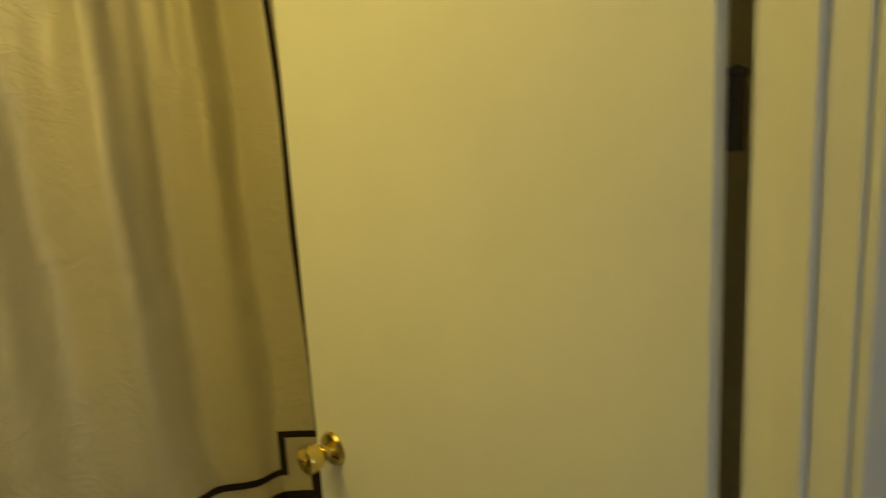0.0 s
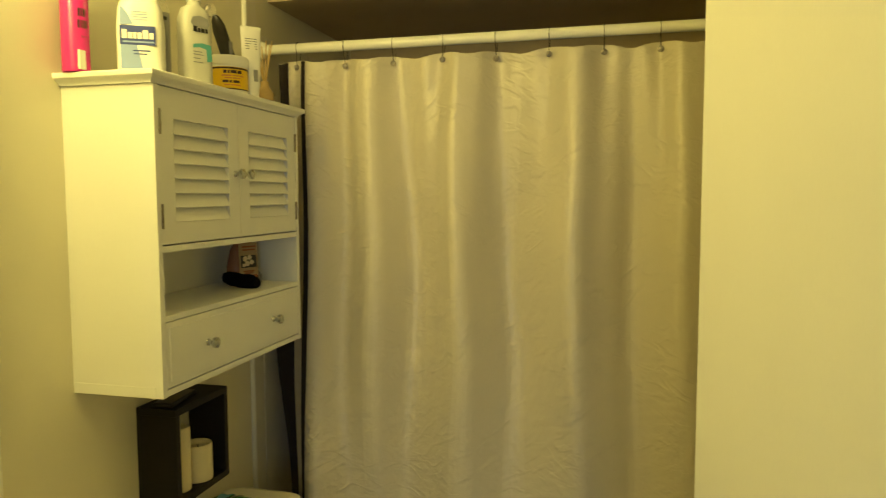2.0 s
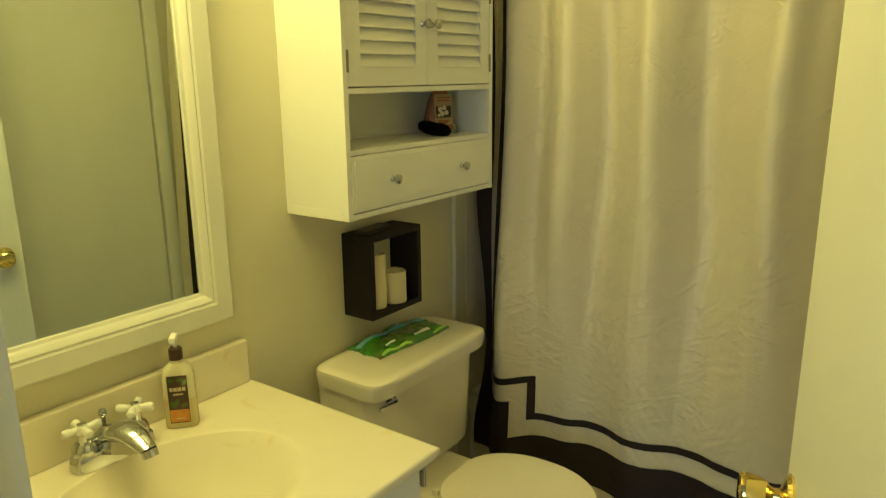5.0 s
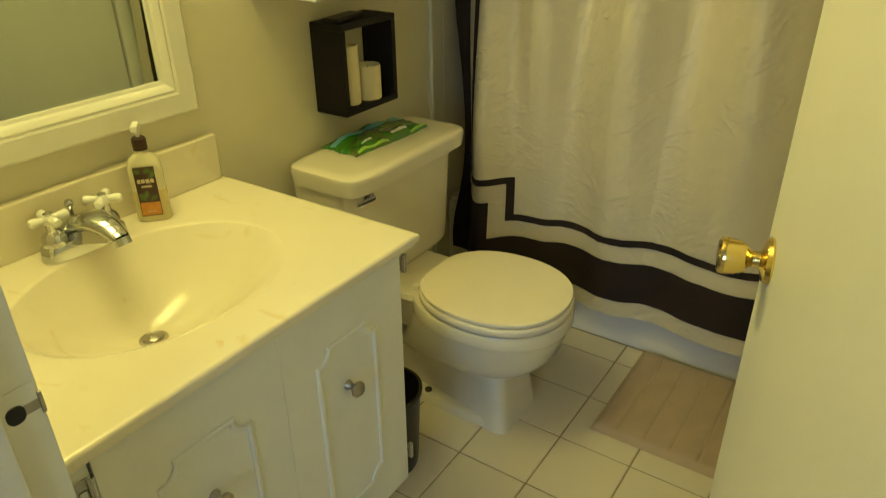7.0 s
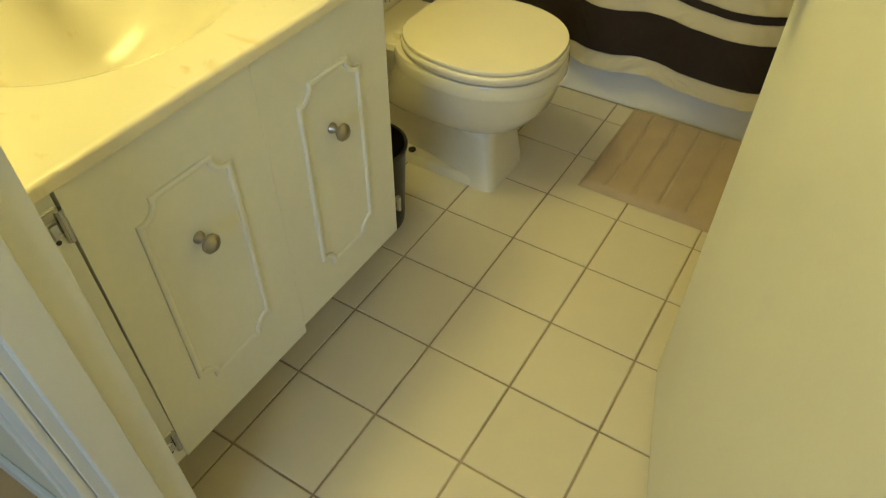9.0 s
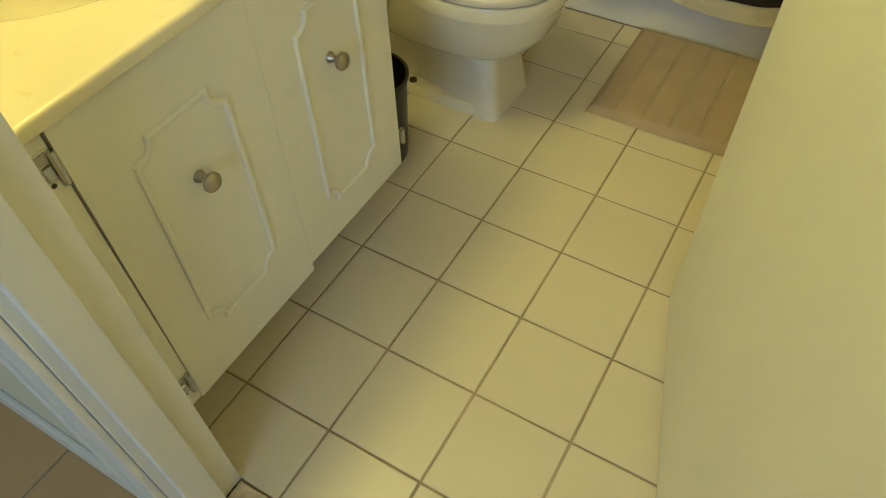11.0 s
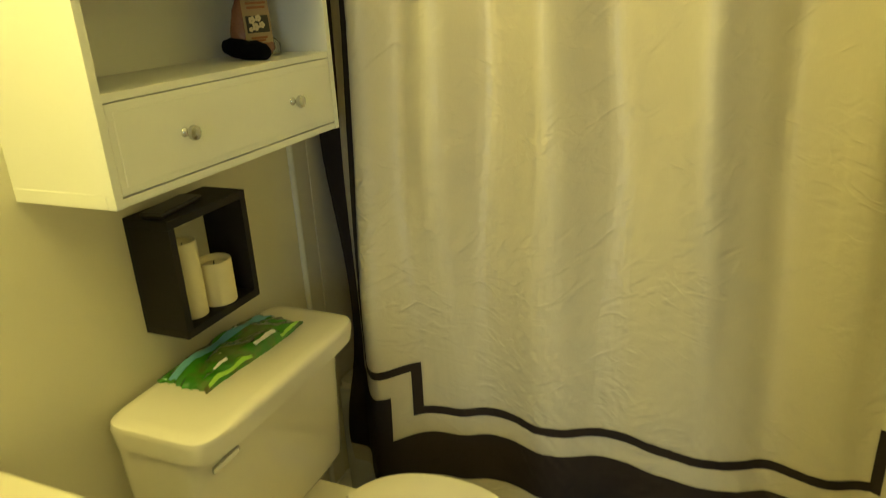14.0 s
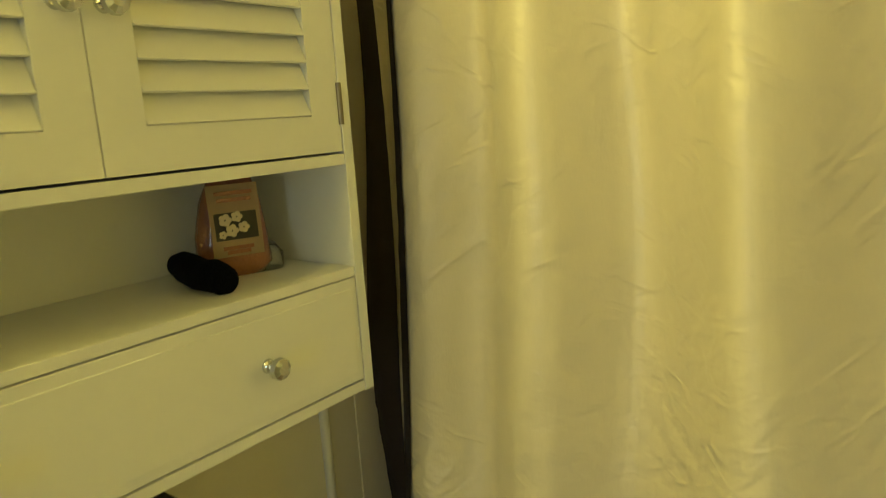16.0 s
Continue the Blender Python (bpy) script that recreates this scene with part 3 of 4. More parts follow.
def van_door(y0, y1, z0, z1, p0, p1, q0, q1, knob_y, knob_z, tilt):
    d = part("door", box(0.0, 0.0185, y0, y1, z0, z1, 0.0006), VANW, van)
    mid = (y0 + y1) / 2
    d.matrix_basis = pose(VX + 0.0008, mid, 0.455, tilt, 0, 0) @ pose(0, -mid, -0.455)
    c = 0.030
    path = []
    for (cy, cz, sy, sz) in ((p0, q0, 1, 1), (p0, q1, 1, -1), (p1, q1, -1, -1), (p1, q0, -1, 1)):
        step = [(cy, cz + sz * c), (cy + sy * 0.010, cz + sz * c), (cy + sy * 0.022, cz + sz * 0.022), (cy + sy * c, cz + sz * 0.010), (cy + sy * c, cz)]
        path += step[::-1] if sy == sz else step
    part("moulding", bead(path, 0.0052, 0.0052, bmesh.new()), VANW, d).matrix_basis = pose(0.0184, 0, 0)
    m = along((0.0185, knob_y, knob_z), (0.1, knob_y, knob_z))
    part("knob", lathe([(0.0005, 0), (0.010, 0), (0.0095, 0.004), (0.006, 0.008), (0.0058, 0.014), (0.011, 0.018), (0.0155, 0.023), (0.0155, 0.028), (0.011, 0.033), (0.0005, 0.035)], m, 24),
         NICKEL, d, "brushed nickel knob")
    return d


d1 = van_door(-0.3055, 0.0128, 0.153, 0.7535, -0.229, -0.066, 0.270, 0.658, -0.150, 0.548, -0.4)
d2 = van_door(0.0131, 0.334, 0.172, 0.7535, 0.093, 0.246, 0.260, 0.658, 0.163, 0.551, -0.4)


def cup_hinge(d, y, z):
    """A wrap-around hinge: plate on the face frame, knuckle and leaf at the door's edge."""
    h = part("hinge", box(0.0155, 0.0180, y - 0.021, y + 0.004, z - 0.027, z + 0.027, 0.001), WHITEP, d, "paint-splashed chrome hinge")
    part("knuckle", rod((0.0205, y + 0.0035, z - 0.024), (0.0205, y + 0.0035, z + 0.024), 0.0058, 14), CHROME, h)
    part("hinge_arm", box(0.0178, 0.0245, y - 0.015, y - 0.003, z - 0.012, z + 0.010, 0.003), CHROME, h)
    part("wing", box(0.0178, 0.0205, y - 0.018, y + 0.002, z + 0.012, z + 0.025, 0.001), STEEL, h)
    for zz in (-0.019, 0.0185):
        part("screw", lathe([(0.0035, 0), (0.0035, 0.0012), (0.0005, 0.0018)], along((0.0178, y - 0.010, z + zz), (0.1, y - 0.010, z + zz)), 10), DARKMETAL, h)


def edge_hinge(d, y, z):
    h = part("hinge", box(-0.0004, 0.0030, y + 0.002, y + 0.015, z - 0.025, z + 0.025, 0.001), STEEL, d, "worn chrome hinge")
    part("knuckle", rod((0.010, y + 0.0235, z - 0.004), (0.010, y + 0.0235, z + 0.034), 0.0055, 14), CHROME, h)
    part("wing", box(0.002, 0.012, y + 0.0135, y + 0.0225, z + 0.002, z + 0.028, 0.001), STEEL, h)
    part("screw", lathe([(0.0035, 0), (0.0035, 0.0015), (0.0005, 0.002)], along((0.003, y + 0.0085, z - 0.015), (1, y + 0.0085, z - 0.015)), 10), DARKMETAL, h)


for z in (0.702, 0.215):
    cup_hinge(d1, -0.3165, z)
    edge_hinge(d2, 0.334, z)

top = thing("washbasin", "cream cultured marble vanity top with moulded oval basin", "sink", pose(0, 0, 0))
TX0, TX1, TY0, TY1, TZ = XL + 0.001, -0.146, YD + 0.002 + 0.0, 0.381, 0.780
BC, BA, BB = Vector((-0.424, -0.006, 0)), 0.192, 0.240
N = 96


def to_edge(t, x0, x1, y0, y1):
    c, s = math.cos(t), math.sin(t)
    k = min((x1 - BC.x) / c if c > 1e-6 else 9, (x0 - BC.x) / c if c < -1e-6 else 9, (y1 - BC.y) / s if s > 1e-6 else 9, (y0 - BC.y) / s if s < -1e-6 else 9)
    return Vector((BC.x + k * c, BC.y + k * s, 0))


angs = sorted([2 * math.pi * i / N for i in range(N)] + [math.atan2(y - BC.y, x - BC.x) % (2 * math.pi) for x in (TX0, TX1) for y in (TY0, TY1)])
rings = []
e = 0.006
for (ins, z) in ((0.002, TZ - 0.0205), (0, TZ - 0.018), (0, TZ - e), (e * 0.3, TZ - e * 0.3), (e, TZ), (e + 0.006, TZ)):
    rings.append([to_edge(t, TX0 + ins, TX1 - ins, TY0 + ins, TY1 - ins) + Vector((0, 0, z)) for t in angs])
DEPTH = 0.142
for s in (1.05, 1.0, 0.99, 0.975, 0.955, 0.93, 0.90, 0.86, 0.81, 0.76, 0.70, 0.63, 0.56, 0.48, 0.40, 0.31, 0.22, 0.14, 0.09):
    ring = []
    for t in angs:
        front = 0.5 + 0.5 * math.cos(t)
        p = 1.0 + 0.55 * front ** 2
        z = TZ - (DEPTH * (1 - s * s) ** p if s < 1 else 0.0)
        ring.append(Vector((BC.x - (1 - min(s, 1)) * 0.052 + BA * s * math.cos(t), BC.y + BB * s * math.sin(t), z)))
    rings.append(ring)
part("counter", loft(rings, caps=False), CULT, top, smooth=75)
part("backsplash", box(TX0, TX0 + 0.020, TY0, 0.369, TZ - 0.0005, 0.886, 0.005, seg=3), CULT, top)
dr = part("drain", lathe([(0.0005, 0.004), (0.017, 0.004), (0.018, 0.0025), (0.021, 0.0045), (0.026, 0.0025), (0.027, -0.004)], pose(BC.x - 0.0475, BC.y - 0.006, TZ - 0.1412), 28), STEEL, top, "dull steel drain")
part("stopper", lathe([(0.0005, 0.0095), (0.011, 0.0085), (0.0155, 0.0065), (0.0150, 0.0045)], pose(BC.x - 0.0475, BC.y - 0.006, TZ - 0.1412), 24), STEEL, dr, "tarnished stopper")

# faucet
fx, fy = -0.640, -0.002
fa = thing("faucet", "chrome centreset faucet with white porcelain cross handles", "faucet", pose(fx, fy, TZ))
bm = loft([oval(0, 0, 0.0, 0.0265, 0.079, 40, 4), oval(0, 0, 0.004, 0.0275, 0.080, 40, 4), oval(0, 0, 0.026, 0.0245, 0.076, 40, 5), oval(0, 0, 0.032, 0.021, 0.071, 40, 4)])
part("base", bm, CHROME, fa)
rings = []
for s in np.linspace(0, 1, 15):
    x, z = -0.010 + 0.136 * s, 0.056 + 0.018 * math.sin(math.pi * min(1, s * 1.05)) - 0.003 * s ** 3
    w = 0.026 * (1 - s) ** 1.1 + 0.0165
    h = 0.018 * (1 - s) + 0.0115
    c = Vector((x, 0, z - h * 0.6 * (1 - s)))
    d = Vector((1, 0, -0.25 - 0.8 * s * s)).normalized()
    up = Vector((-d.z, 0, d.x))
    rings.append([c + Vector((0, w * math.cos(a), 0)) + up * (h * math.sin(a)) for a in np.linspace(0, 2 * math.pi, 24, endpoint=False)])
part("spout", loft(rings), CHROME, fa)
web = []
for s in np.linspace(0, 1, 8):
    x, w = -0.012 + 0.112 * s, 0.034 * (1 - s) + 0.011
    zb, zt = 0.018 + 0.022 * s, 0.046 + 0.010 * math.sin(math.pi * s)
    web.append([Vector((x, -w, zb)), Vector((x, w, zb)), Vector((x, w * 0.75, zt)), Vector((x, -w * 0.75, zt))])
part("spout_web", loft(web), CHROME, fa)
part("aerator", rod(rings[-1][0] * 0.5 + rings[-1][12] * 0.5, rings[-1][0] * 0.5 + rings[-1][12] * 0.5 + Vector((0.006, 0, -0.012)), 0.0148, 22), CHROME, fa)
part("lift_rod", rod((-0.023, 0, 0.02), (-0.023, 0, 0.078), 0.0045), CHROME, fa)
part("lift_knob", lathe([(0.0045, 0), (0.0075, 0.003), (0.0085, 0.008), (0.006, 0.014), (0.0005, 0.016)], pose(-0.023, 0, 0.076), 18), CHROME, fa)
for s in (-1, 1):
    hb = part("handle_base", lathe([(0.022, 0), (0.022, 0.012), (0.019, 0.014), (0.0225, 0.020), (0.0225, 0.030), (0.018, 0.040), (0.011, 0.046), (0.010, 0.060)], pose(0, s * 0.052, 0.010), 26), CHROME, fa)
    bm = lathe([(0.010, 0), (0.0125, 0.003), (0.0125, 0.012), (0.009, 0.017), (0.0005, 0.019)], pose(0, s * 0.052, 0.069), 20)
    for k in range(4):
        a = math.radians(90 * k + 20 + 25 * s)
        c0 = Vector((0, s * 0.052, 0.079))
        d = Vector((math.cos(a), math.sin(a), 0))
        lathe([(0.0055, 0.004), (0.006, 0.012), (0.008, 0.024), (0.0085, 0.030), (0.006, 0.034), (0.0005, 0.035)], along(c0, c0 + d), 14, bm)
    ch = part("cross_handle", bm, WHITEP, fa, "white porcelain cross handle")
    part("index_cap", lathe([(0.008, 0), (0.008, 0.003), (0.0005, 0.005)], pose(0, s * 0.052, 0.0865), 16), CHROME, ch)

# soap pump bottle
soap = thing("soap_bottle", "clear pump bottle of amber hand soap with a dark label", "soap bottle", pose(-0.642, 0.150, TZ, 0, 0, -42) @ Matrix.Diagonal((1, 1, 1.12, 1)))
part("bottle", loft([oval(0, 0, 0.0, 0.019, 0.030, 32, 4), oval(0, 0, 0.004, 0.021, 0.032, 32, 4), oval(0, 0, 0.100, 0.0205, 0.0315, 32, 4), oval(0, 0, 0.115, 0.018, 0.027, 32, 3), oval(0, 0, 0.124, 0.012, 0.014, 32, 2), oval(0, 0, 0.132, 0.012, 0.012, 32, 2)]), HAZY, soap, "clear plastic bottle")
part("soap", loft([oval(0, 0, 0.0015, 0.0200, 0.0310, 32, 4), oval(0, 0, 0.004, 0.0213, 0.0323, 32, 4), oval(0, 0, 0.058, 0.0212, 0.0321, 32, 4)]), SOAPL, soap, "amber liquid soap")
part("label", box(0.0208, 0.0218, -0.0195, 0.0195, 0.012, 0.104), BROWNP, soap, "dark brown label")
part("fruit_print", box(0.0214, 0.0224, -0.0185, 0.0185, 0.014, 0.038), ORANGE, soap)
LEAF = [(0.0, -1.0), (0.45, -0.45), (0.55, 0.1), (0.35, 0.6), (0.0, 1.0), (-0.35, 0.6), (-0.55, 0.1), (-0.45, -0.45)]
for cy, cz, size, turn in ((-0.011, 0.048, 0.009, 40), (-0.003, 0.053, 0.008, -20), (0.010, 0.046, 0.008, -60), (-0.013, 0.096, 0.007, 80), (0.006, 0.097, 0.008, -75), (0.014, 0.090, 0.008, -30)):
    c, q = math.cos(radians(turn)), math.sin(radians(turn))
    ring = [(cy + size * (c * a - q * b), cz + size * (q * a + c * b)) for a, b in LEAF]
    part("leaf_print", loft([[Vector((x, y, z)) for y, z in ring] for x in (0.0216, 0.0223)]), DARKG, soap, smooth=0)
y = -0.0155
for w in (0.006, 0.0065, 0.0075, 0.0065):
    part("lettering", box(0.0216, 0.0224, y, y + w, 0.0745, 0.0815), CREAM, soap)
    y += w + 0.0014
part("lettering", box(0.0216, 0.0224, -0.010, 0.010, 0.0665, 0.0695), CREAM, soap)
part("lettering", box(0.0222, 0.0230, -0.008, 0.009, 0.020, 0.0215), CREAM, soap)
part("collar", lathe([(0.0135, 0.130), (0.0135, 0.150), (0.010, 0.153), (0.0005, 0.153)], None, 22), BROWNP, soap)
bm = rod((0, 0, 0.150), (0, 0, 0.168), 0.004)
box(-0.010, 0.026, -0.007, 0.007, 0.166, 0.178, 0.0035, bm)
part("pump", bm, WHITEP, soap, "white pump head")
part("dip_tube", rod((0, 0, 0.006), (0, 0, 0.130), 0.002, 8), WHITEP, soap)

# mirror
mir = thing("wall_mirror", "rectangular mirror in a white moulded wooden frame", "mirror", pose(XL, 0, 0))
MY0, MY1, MZ0, MZ1 = -0.335, 0.336, 0.952, 1.985
FW = 0.073


def frame_side(a, b, flip):
    """One mitred length of moulded frame between two outer corners."""
    prof = [(0.0, 0.002), (0.0, 0.022), (0.004, 0.026), (0.036, 0.026), (0.040, 0.023), (0.044, 0.025), (0.052, 0.021), (0.056, 0.015), (0.062, 0.013), (0.062, 0.006)]
    a, b = Vector(a), Vector(b)
    d = (b - a).normalized()
    n = Vector((-d.y, d.x))
    rings = []
    for p, s in ((a, 1), (b, -1)):
        rings.append([Vector((h, *(p + n * w + d * (s * w)))) for w, h in [(k * FW / 0.062, h) for k, h in prof]])
    return loft(rings)


cs = [(MY0, MZ0), (MY1, MZ0), (MY1, MZ1), (MY0, MZ1)]
for i in range(4):
    part("frame", frame_side(cs[i], cs[(i + 1) % 4], 1), TRIMW, mir, "white moulded frame", smooth=30)
part("glass", box(0.004, 0.009, MY0 + FW - 0.003, MY1 - FW + 0.003, MZ0 + FW - 0.003, MZ1 - FW + 0.003), MIRROR, mir, "silvered mirror glass", smooth=0)

# lamp bar over the mirror
bar = thing("vanity_light", "wall light bar with four warm bulbs above the mirror", "wall light", pose(XL, 0, 2.18))
part("back_plate", box(0.0, 0.03, -0.34, 0.34, -0.05, 0.05, 0.006), CHROME, bar)
for ly in (-0.26, -0.10, 0.06, 0.22):
    part("socket", rod((0.03, ly, 0.01), (0.055, ly, 0.01), 0.022), CHROME, bar)

# ---------------------------------------------------------------- toilet
TY = 0.811
wc = thing("toilet", "bone porcelain two-piece toilet with its lid closed", "toilet", pose(0, TY, 0))
rings = [oval(-0.605, 0, 0.385, 0.080, 0.215, 64, 8), oval(-0.605, 0, 0.402, 0.089, 0.230, 64, 9), oval(-0.605, 0, 0.55, 0.093, 0.239, 64, 9), oval(-0.603, 0, 0.705, 0.095, 0.246, 64, 9)]
tank = part("tank", loft(rings), PORC, wc)
rings = [oval(-0.582, 0, 0.697, 0.108, 0.247, 56, 8), oval(-0.580, 0, 0.702, 0.116, 0.254, 56, 8), oval(-0.579, 0, 0.736, 0.120, 0.257, 56, 8), oval(-0.579, 0, 0.746, 0.117, 0.254, 56, 8), oval(-0.579, 0, 0.751, 0.110, 0.246, 56, 7), oval(-0.579, 0, 0.753, 0.095, 0.229, 56, 6)]
part("tank_lid", loft(rings), PORC, wc)
lv = part("flush_lever", box(-0.511, -0.503, -0.174, -0.138, 0.651, 0.681, 0.002), CHROME, wc, "chrome flush lever")
part("lever_arm", box(-0.4945, -0.4885, -0.217, -0.147, 0.6615, 0.6755, 0.0025), CHROME, lv)
part("pivot", rod((-0.504, -0.155, 0.669), (-0.492, -0.155, 0.669), 0.008), CHROME, lv)


def foot(z, x0, x1, front, back, n=7):
    """A ring of the pedestal, broad at its toe and waisted behind."""
    ring = oval((x0 + x1) / 2, 0, z, (x1 - x0) / 2, 1.0, 64, n)
    return [Vector((p.x, 0.016 + p.y * (back + (front - back) * min(1, max(0, (p.x - x0 - 0.16) / (x1 - x0 - 0.20))) ** 1.5), p.z)) for p in ring]


rings = [foot(0.0, -0.61, -0.129, 0.106, 0.062, 10), foot(0.03, -0.608, -0.133, 0.104, 0.052, 10), foot(0.09, -0.60, -0.143, 0.098, 0.050, 9), foot(0.150, -0.585, -0.152, 0.091, 0.056, 7),
         oval(-0.344, 0.012, 0.176, 0.192, 0.092, 64, 3.6), oval(-0.310, 0.006, 0.194, 0.200, 0.116, 64, 2.9), oval(-0.280, 0.003, 0.222, 0.210, 0.144, 64, 2.5), oval(-0.250, 0, 0.272, 0.219, 0.167, 64, 2.3), oval(-0.232, 0, 0.330, 0.219, 0.180, 64, 2.2),
         oval(-0.228, 0, 0.346, 0.221, 0.183, 64, 2.2), oval(-0.227, 0, 0.352, 0.223, 0.185, 64, 2.2), oval(-0.227, 0, 0.376, 0.223, 0.185, 64, 2.2), oval(-0.227, 0, 0.384, 0.219, 0.181, 64, 2.2), oval(-0.227, 0, 0.387, 0.208, 0.170, 64, 2.2)]
part("bowl", loft(rings), PORC, wc)
rings = [oval(-0.53, 0, 0.26, 0.155, 0.09, 40, 5), oval(-0.53, 0, 0.32, 0.162, 0.105, 40, 5), oval(-0.53, 0, 0.372, 0.165, 0.125, 40, 6), oval(-0.53, 0, 0.386, 0.160, 0.120, 40, 6)]
part("deck", loft(rings), PORC, wc)


def lid_ring(z, k=1.0, cut=-0.404):
    front = oval(-0.210, 0, z, 0.200 * k, 0.183 * k, 64, 2.15)
    back = oval(-0.210, 0, z, 0.207 * k, 0.183 * k, 64, 2.35)
    return [Vector((max(q.x, cut), q.y, q.z)) if q.x < -0.210 else p for p, q in zip(front, back)]


part("seat", loft([lid_ring(0.3885, 0.97), lid_ring(0.3900, 0.998), lid_ring(0.3950, 1.012), lid_ring(0.4040, 1.014), lid_ring(0.4095, 1.005), lid_ring(0.4120, 0.985), lid_ring(0.4120, 0.94), lid_ring(0.4145, 0.93)]), SEATP, wc, "bone plastic seat")
part("seat_lid", loft([lid_ring(0.4143, 0.93), lid_ring(0.4143, 0.972), lid_ring(0.4155, 0.990), lid_ring(0.4200, 0.996), lid_ring(0.4240, 0.988), lid_ring(0.4262, 0.965), lid_ring(0.4275, 0.8), lid_ring(0.4282, 0.5), lid_ring(0.4285, 0.1)]), SEATP, wc, "bone plastic lid")
for s in (-1, 1):
    part("seat_hinge", box(-0.428, -0.406, s * 0.082 - 0.010, s * 0.082 + 0.010, 0.3865, 0.405, 0.004), SEATP, wc)
    c = part("bolt_cap", lathe([(0.011, 0), (0.011, 0.006), (0.006, 0.009), (0.0005, 0.009)], pose(-0.403, s * 0.062, 0.028), 14), DARKMETAL, wc, "rusty floor bolt")
part("foot_flange", loft([oval(-0.385, 0, 0.0, 0.228, 0.085, 48, 9), oval(-0.385, 0, 0.022, 0.226, 0.083, 48, 9), oval(-0.385, 0, 0.029, 0.222, 0.078, 48, 9)]), PORC, wc)
part("supply_stop", rod((-0.66, -0.17, 0.16), (-0.66, -0.17, 0.385), 0.005), CHROME, wc)

# waste bin
wb = thing("waste_bin", "small black plastic waste bin beside the toilet", "waste bin", pose(-0.345, 0.482, 0))
part("bucket", lathe([(0.0005, 0.004), (0.072, 0.004), (0.074, 0.0), (0.078, 0.01), (0.090, 0.235), (0.095, 0.238), (0.095, 0.246), (0.088, 0.246), (0.080, 0.03), (0.0005, 0.012)], None, 36), BLACKP, wb)

# wipes on the tank lid
wp = thing("wipes_pack", "crumpled green foil wet wipes pack with blue strip on tank lid", "wipes", pose(-0.622, 0.838, 0.753, 0, 0, -2))


def pillow(u, v, lift=0.0):
    """The crumpled top of the soft pack: u across, v along, with pinched and flattened ends."""
    x, y = u * 2 - 1, v * 2 - 1
    k = max(0.0, 1 - abs(x) ** 4) ** 0.55 * max(0.0, 1 - abs(y) ** 5) ** 0.7
    crease = abs(noise.noise(Vector((x * 1.3 + y * 0.8, y * 2.6 - x, 0.5)))) + 0.3 * abs(noise.noise(Vector((x * 3.2 - y * 2, y * 6, 3.1))))
    h = 0.019 * k + (0.012 * crease - 0.003) * min(1.0, k * 1.6 + 0.15)
    h += 0.004 * (0.5 + 0.5 * math.sin(x * 15)) * max(0.0, abs(y) - 0.86) / 0.14
    a = 0.064 * (1 + 0.05 * math.sin(3.1 * y + 0.6) + 0.03 * noise.noise(Vector((y * 5, 7.7, x))))
    b = 0.148 * (1 + 0.02 * math.sin(6 * x + 1) + 0.012 * math.sin(21 * x))
    return Vector((x * a, y * b, 0.0022 + max(0.0, h) + lift))


bm = grid(lambda u, v: pillow(u, v), 40, 84)
joined(bm, grid(lambda u, v: Vector((*pillow(u, v).xy, 0.0008)), 40, 84))
rim = [e for e in bm.edges if len(e.link_faces) == 1]
bmesh.ops.bridge_loops(bm, edges=rim)
part("pack", bm, GREENF, wp, smooth=60)
part("seal_flap", grid(lambda u, v: pillow(0.20 + 0.03 * v + (0.16 + 0.015 * math.sin(9 * v)) * u, 0.01 + 0.99 * v, 0.0012), 8, 60), BLUEF, wp, "light blue strip", smooth=60)
part("window_print", grid(lambda u, v: pillow(0.48 + 0.30 * u, 0.22 + 0.52 * v, 0.001), 12, 30), DARKG, wp, "dull olive picture", smooth=60)
part("lime_edge", grid(lambda u, v: pillow(0.945 + 0.045 * u, 0.04 + 0.40 * v, 0.0014), 4, 30), LIME, wp, "lime green edge", smooth=60)
part("lime_edge", grid(lambda u, v: pillow(0.955 + 0.035 * u, 0.74 + 0.22 * v, 0.0014), 4, 20), LIME, wp, "lime green edge", smooth=60)
part("white_print", grid(lambda u, v: pillow(0.84 + 0.07 * u, 0.52 + 0.22 * v, 0.0014), 6, 16), WHITEP, wp, smooth=60)
part("white_print", grid(lambda u, v: pillow(0.78 + 0.05 * u, 0.16 + 0.13 * v, 0.0014), 6, 12), WHITEP, wp, smooth=60)
part("white_print", grid(lambda u, v: pillow(0.12 + 0.06 * u, 0.62 + 0.10 * v, 0.0014), 6, 12), WHITEP, wp, smooth=60)
part("orange_print", grid(lambda u, v: pillow(0.11 + 0.05 * u, 0.20 + 0.05 * v, 0.0014), 4, 6), ORANGE, wp, smooth=60)


# ---------------------------------------------------------------- cube shelf with candles
def cube_shelf(m, label):
    s = thing("cube_shelf", label, "shelf", m)
    D, W, H, T = 0.103, 0.215, 0.230, 0.016
    part("top_board", box(0, D, -W / 2, W / 2, H - T, H, 0.001), DARKW, s)
    part("bottom_board", box(0, D, -W / 2, W / 2, 0, T, 0.001), DARKW, s)
    for q in (-1, 1):
        part("side_board", box(0, D, min(q * W / 2, q * (W / 2 - T)), max(q * W / 2, q * (W / 2 - T)), T + 0.0003, H - T - 0.0003, 0.001), DARKW, s)
    return s


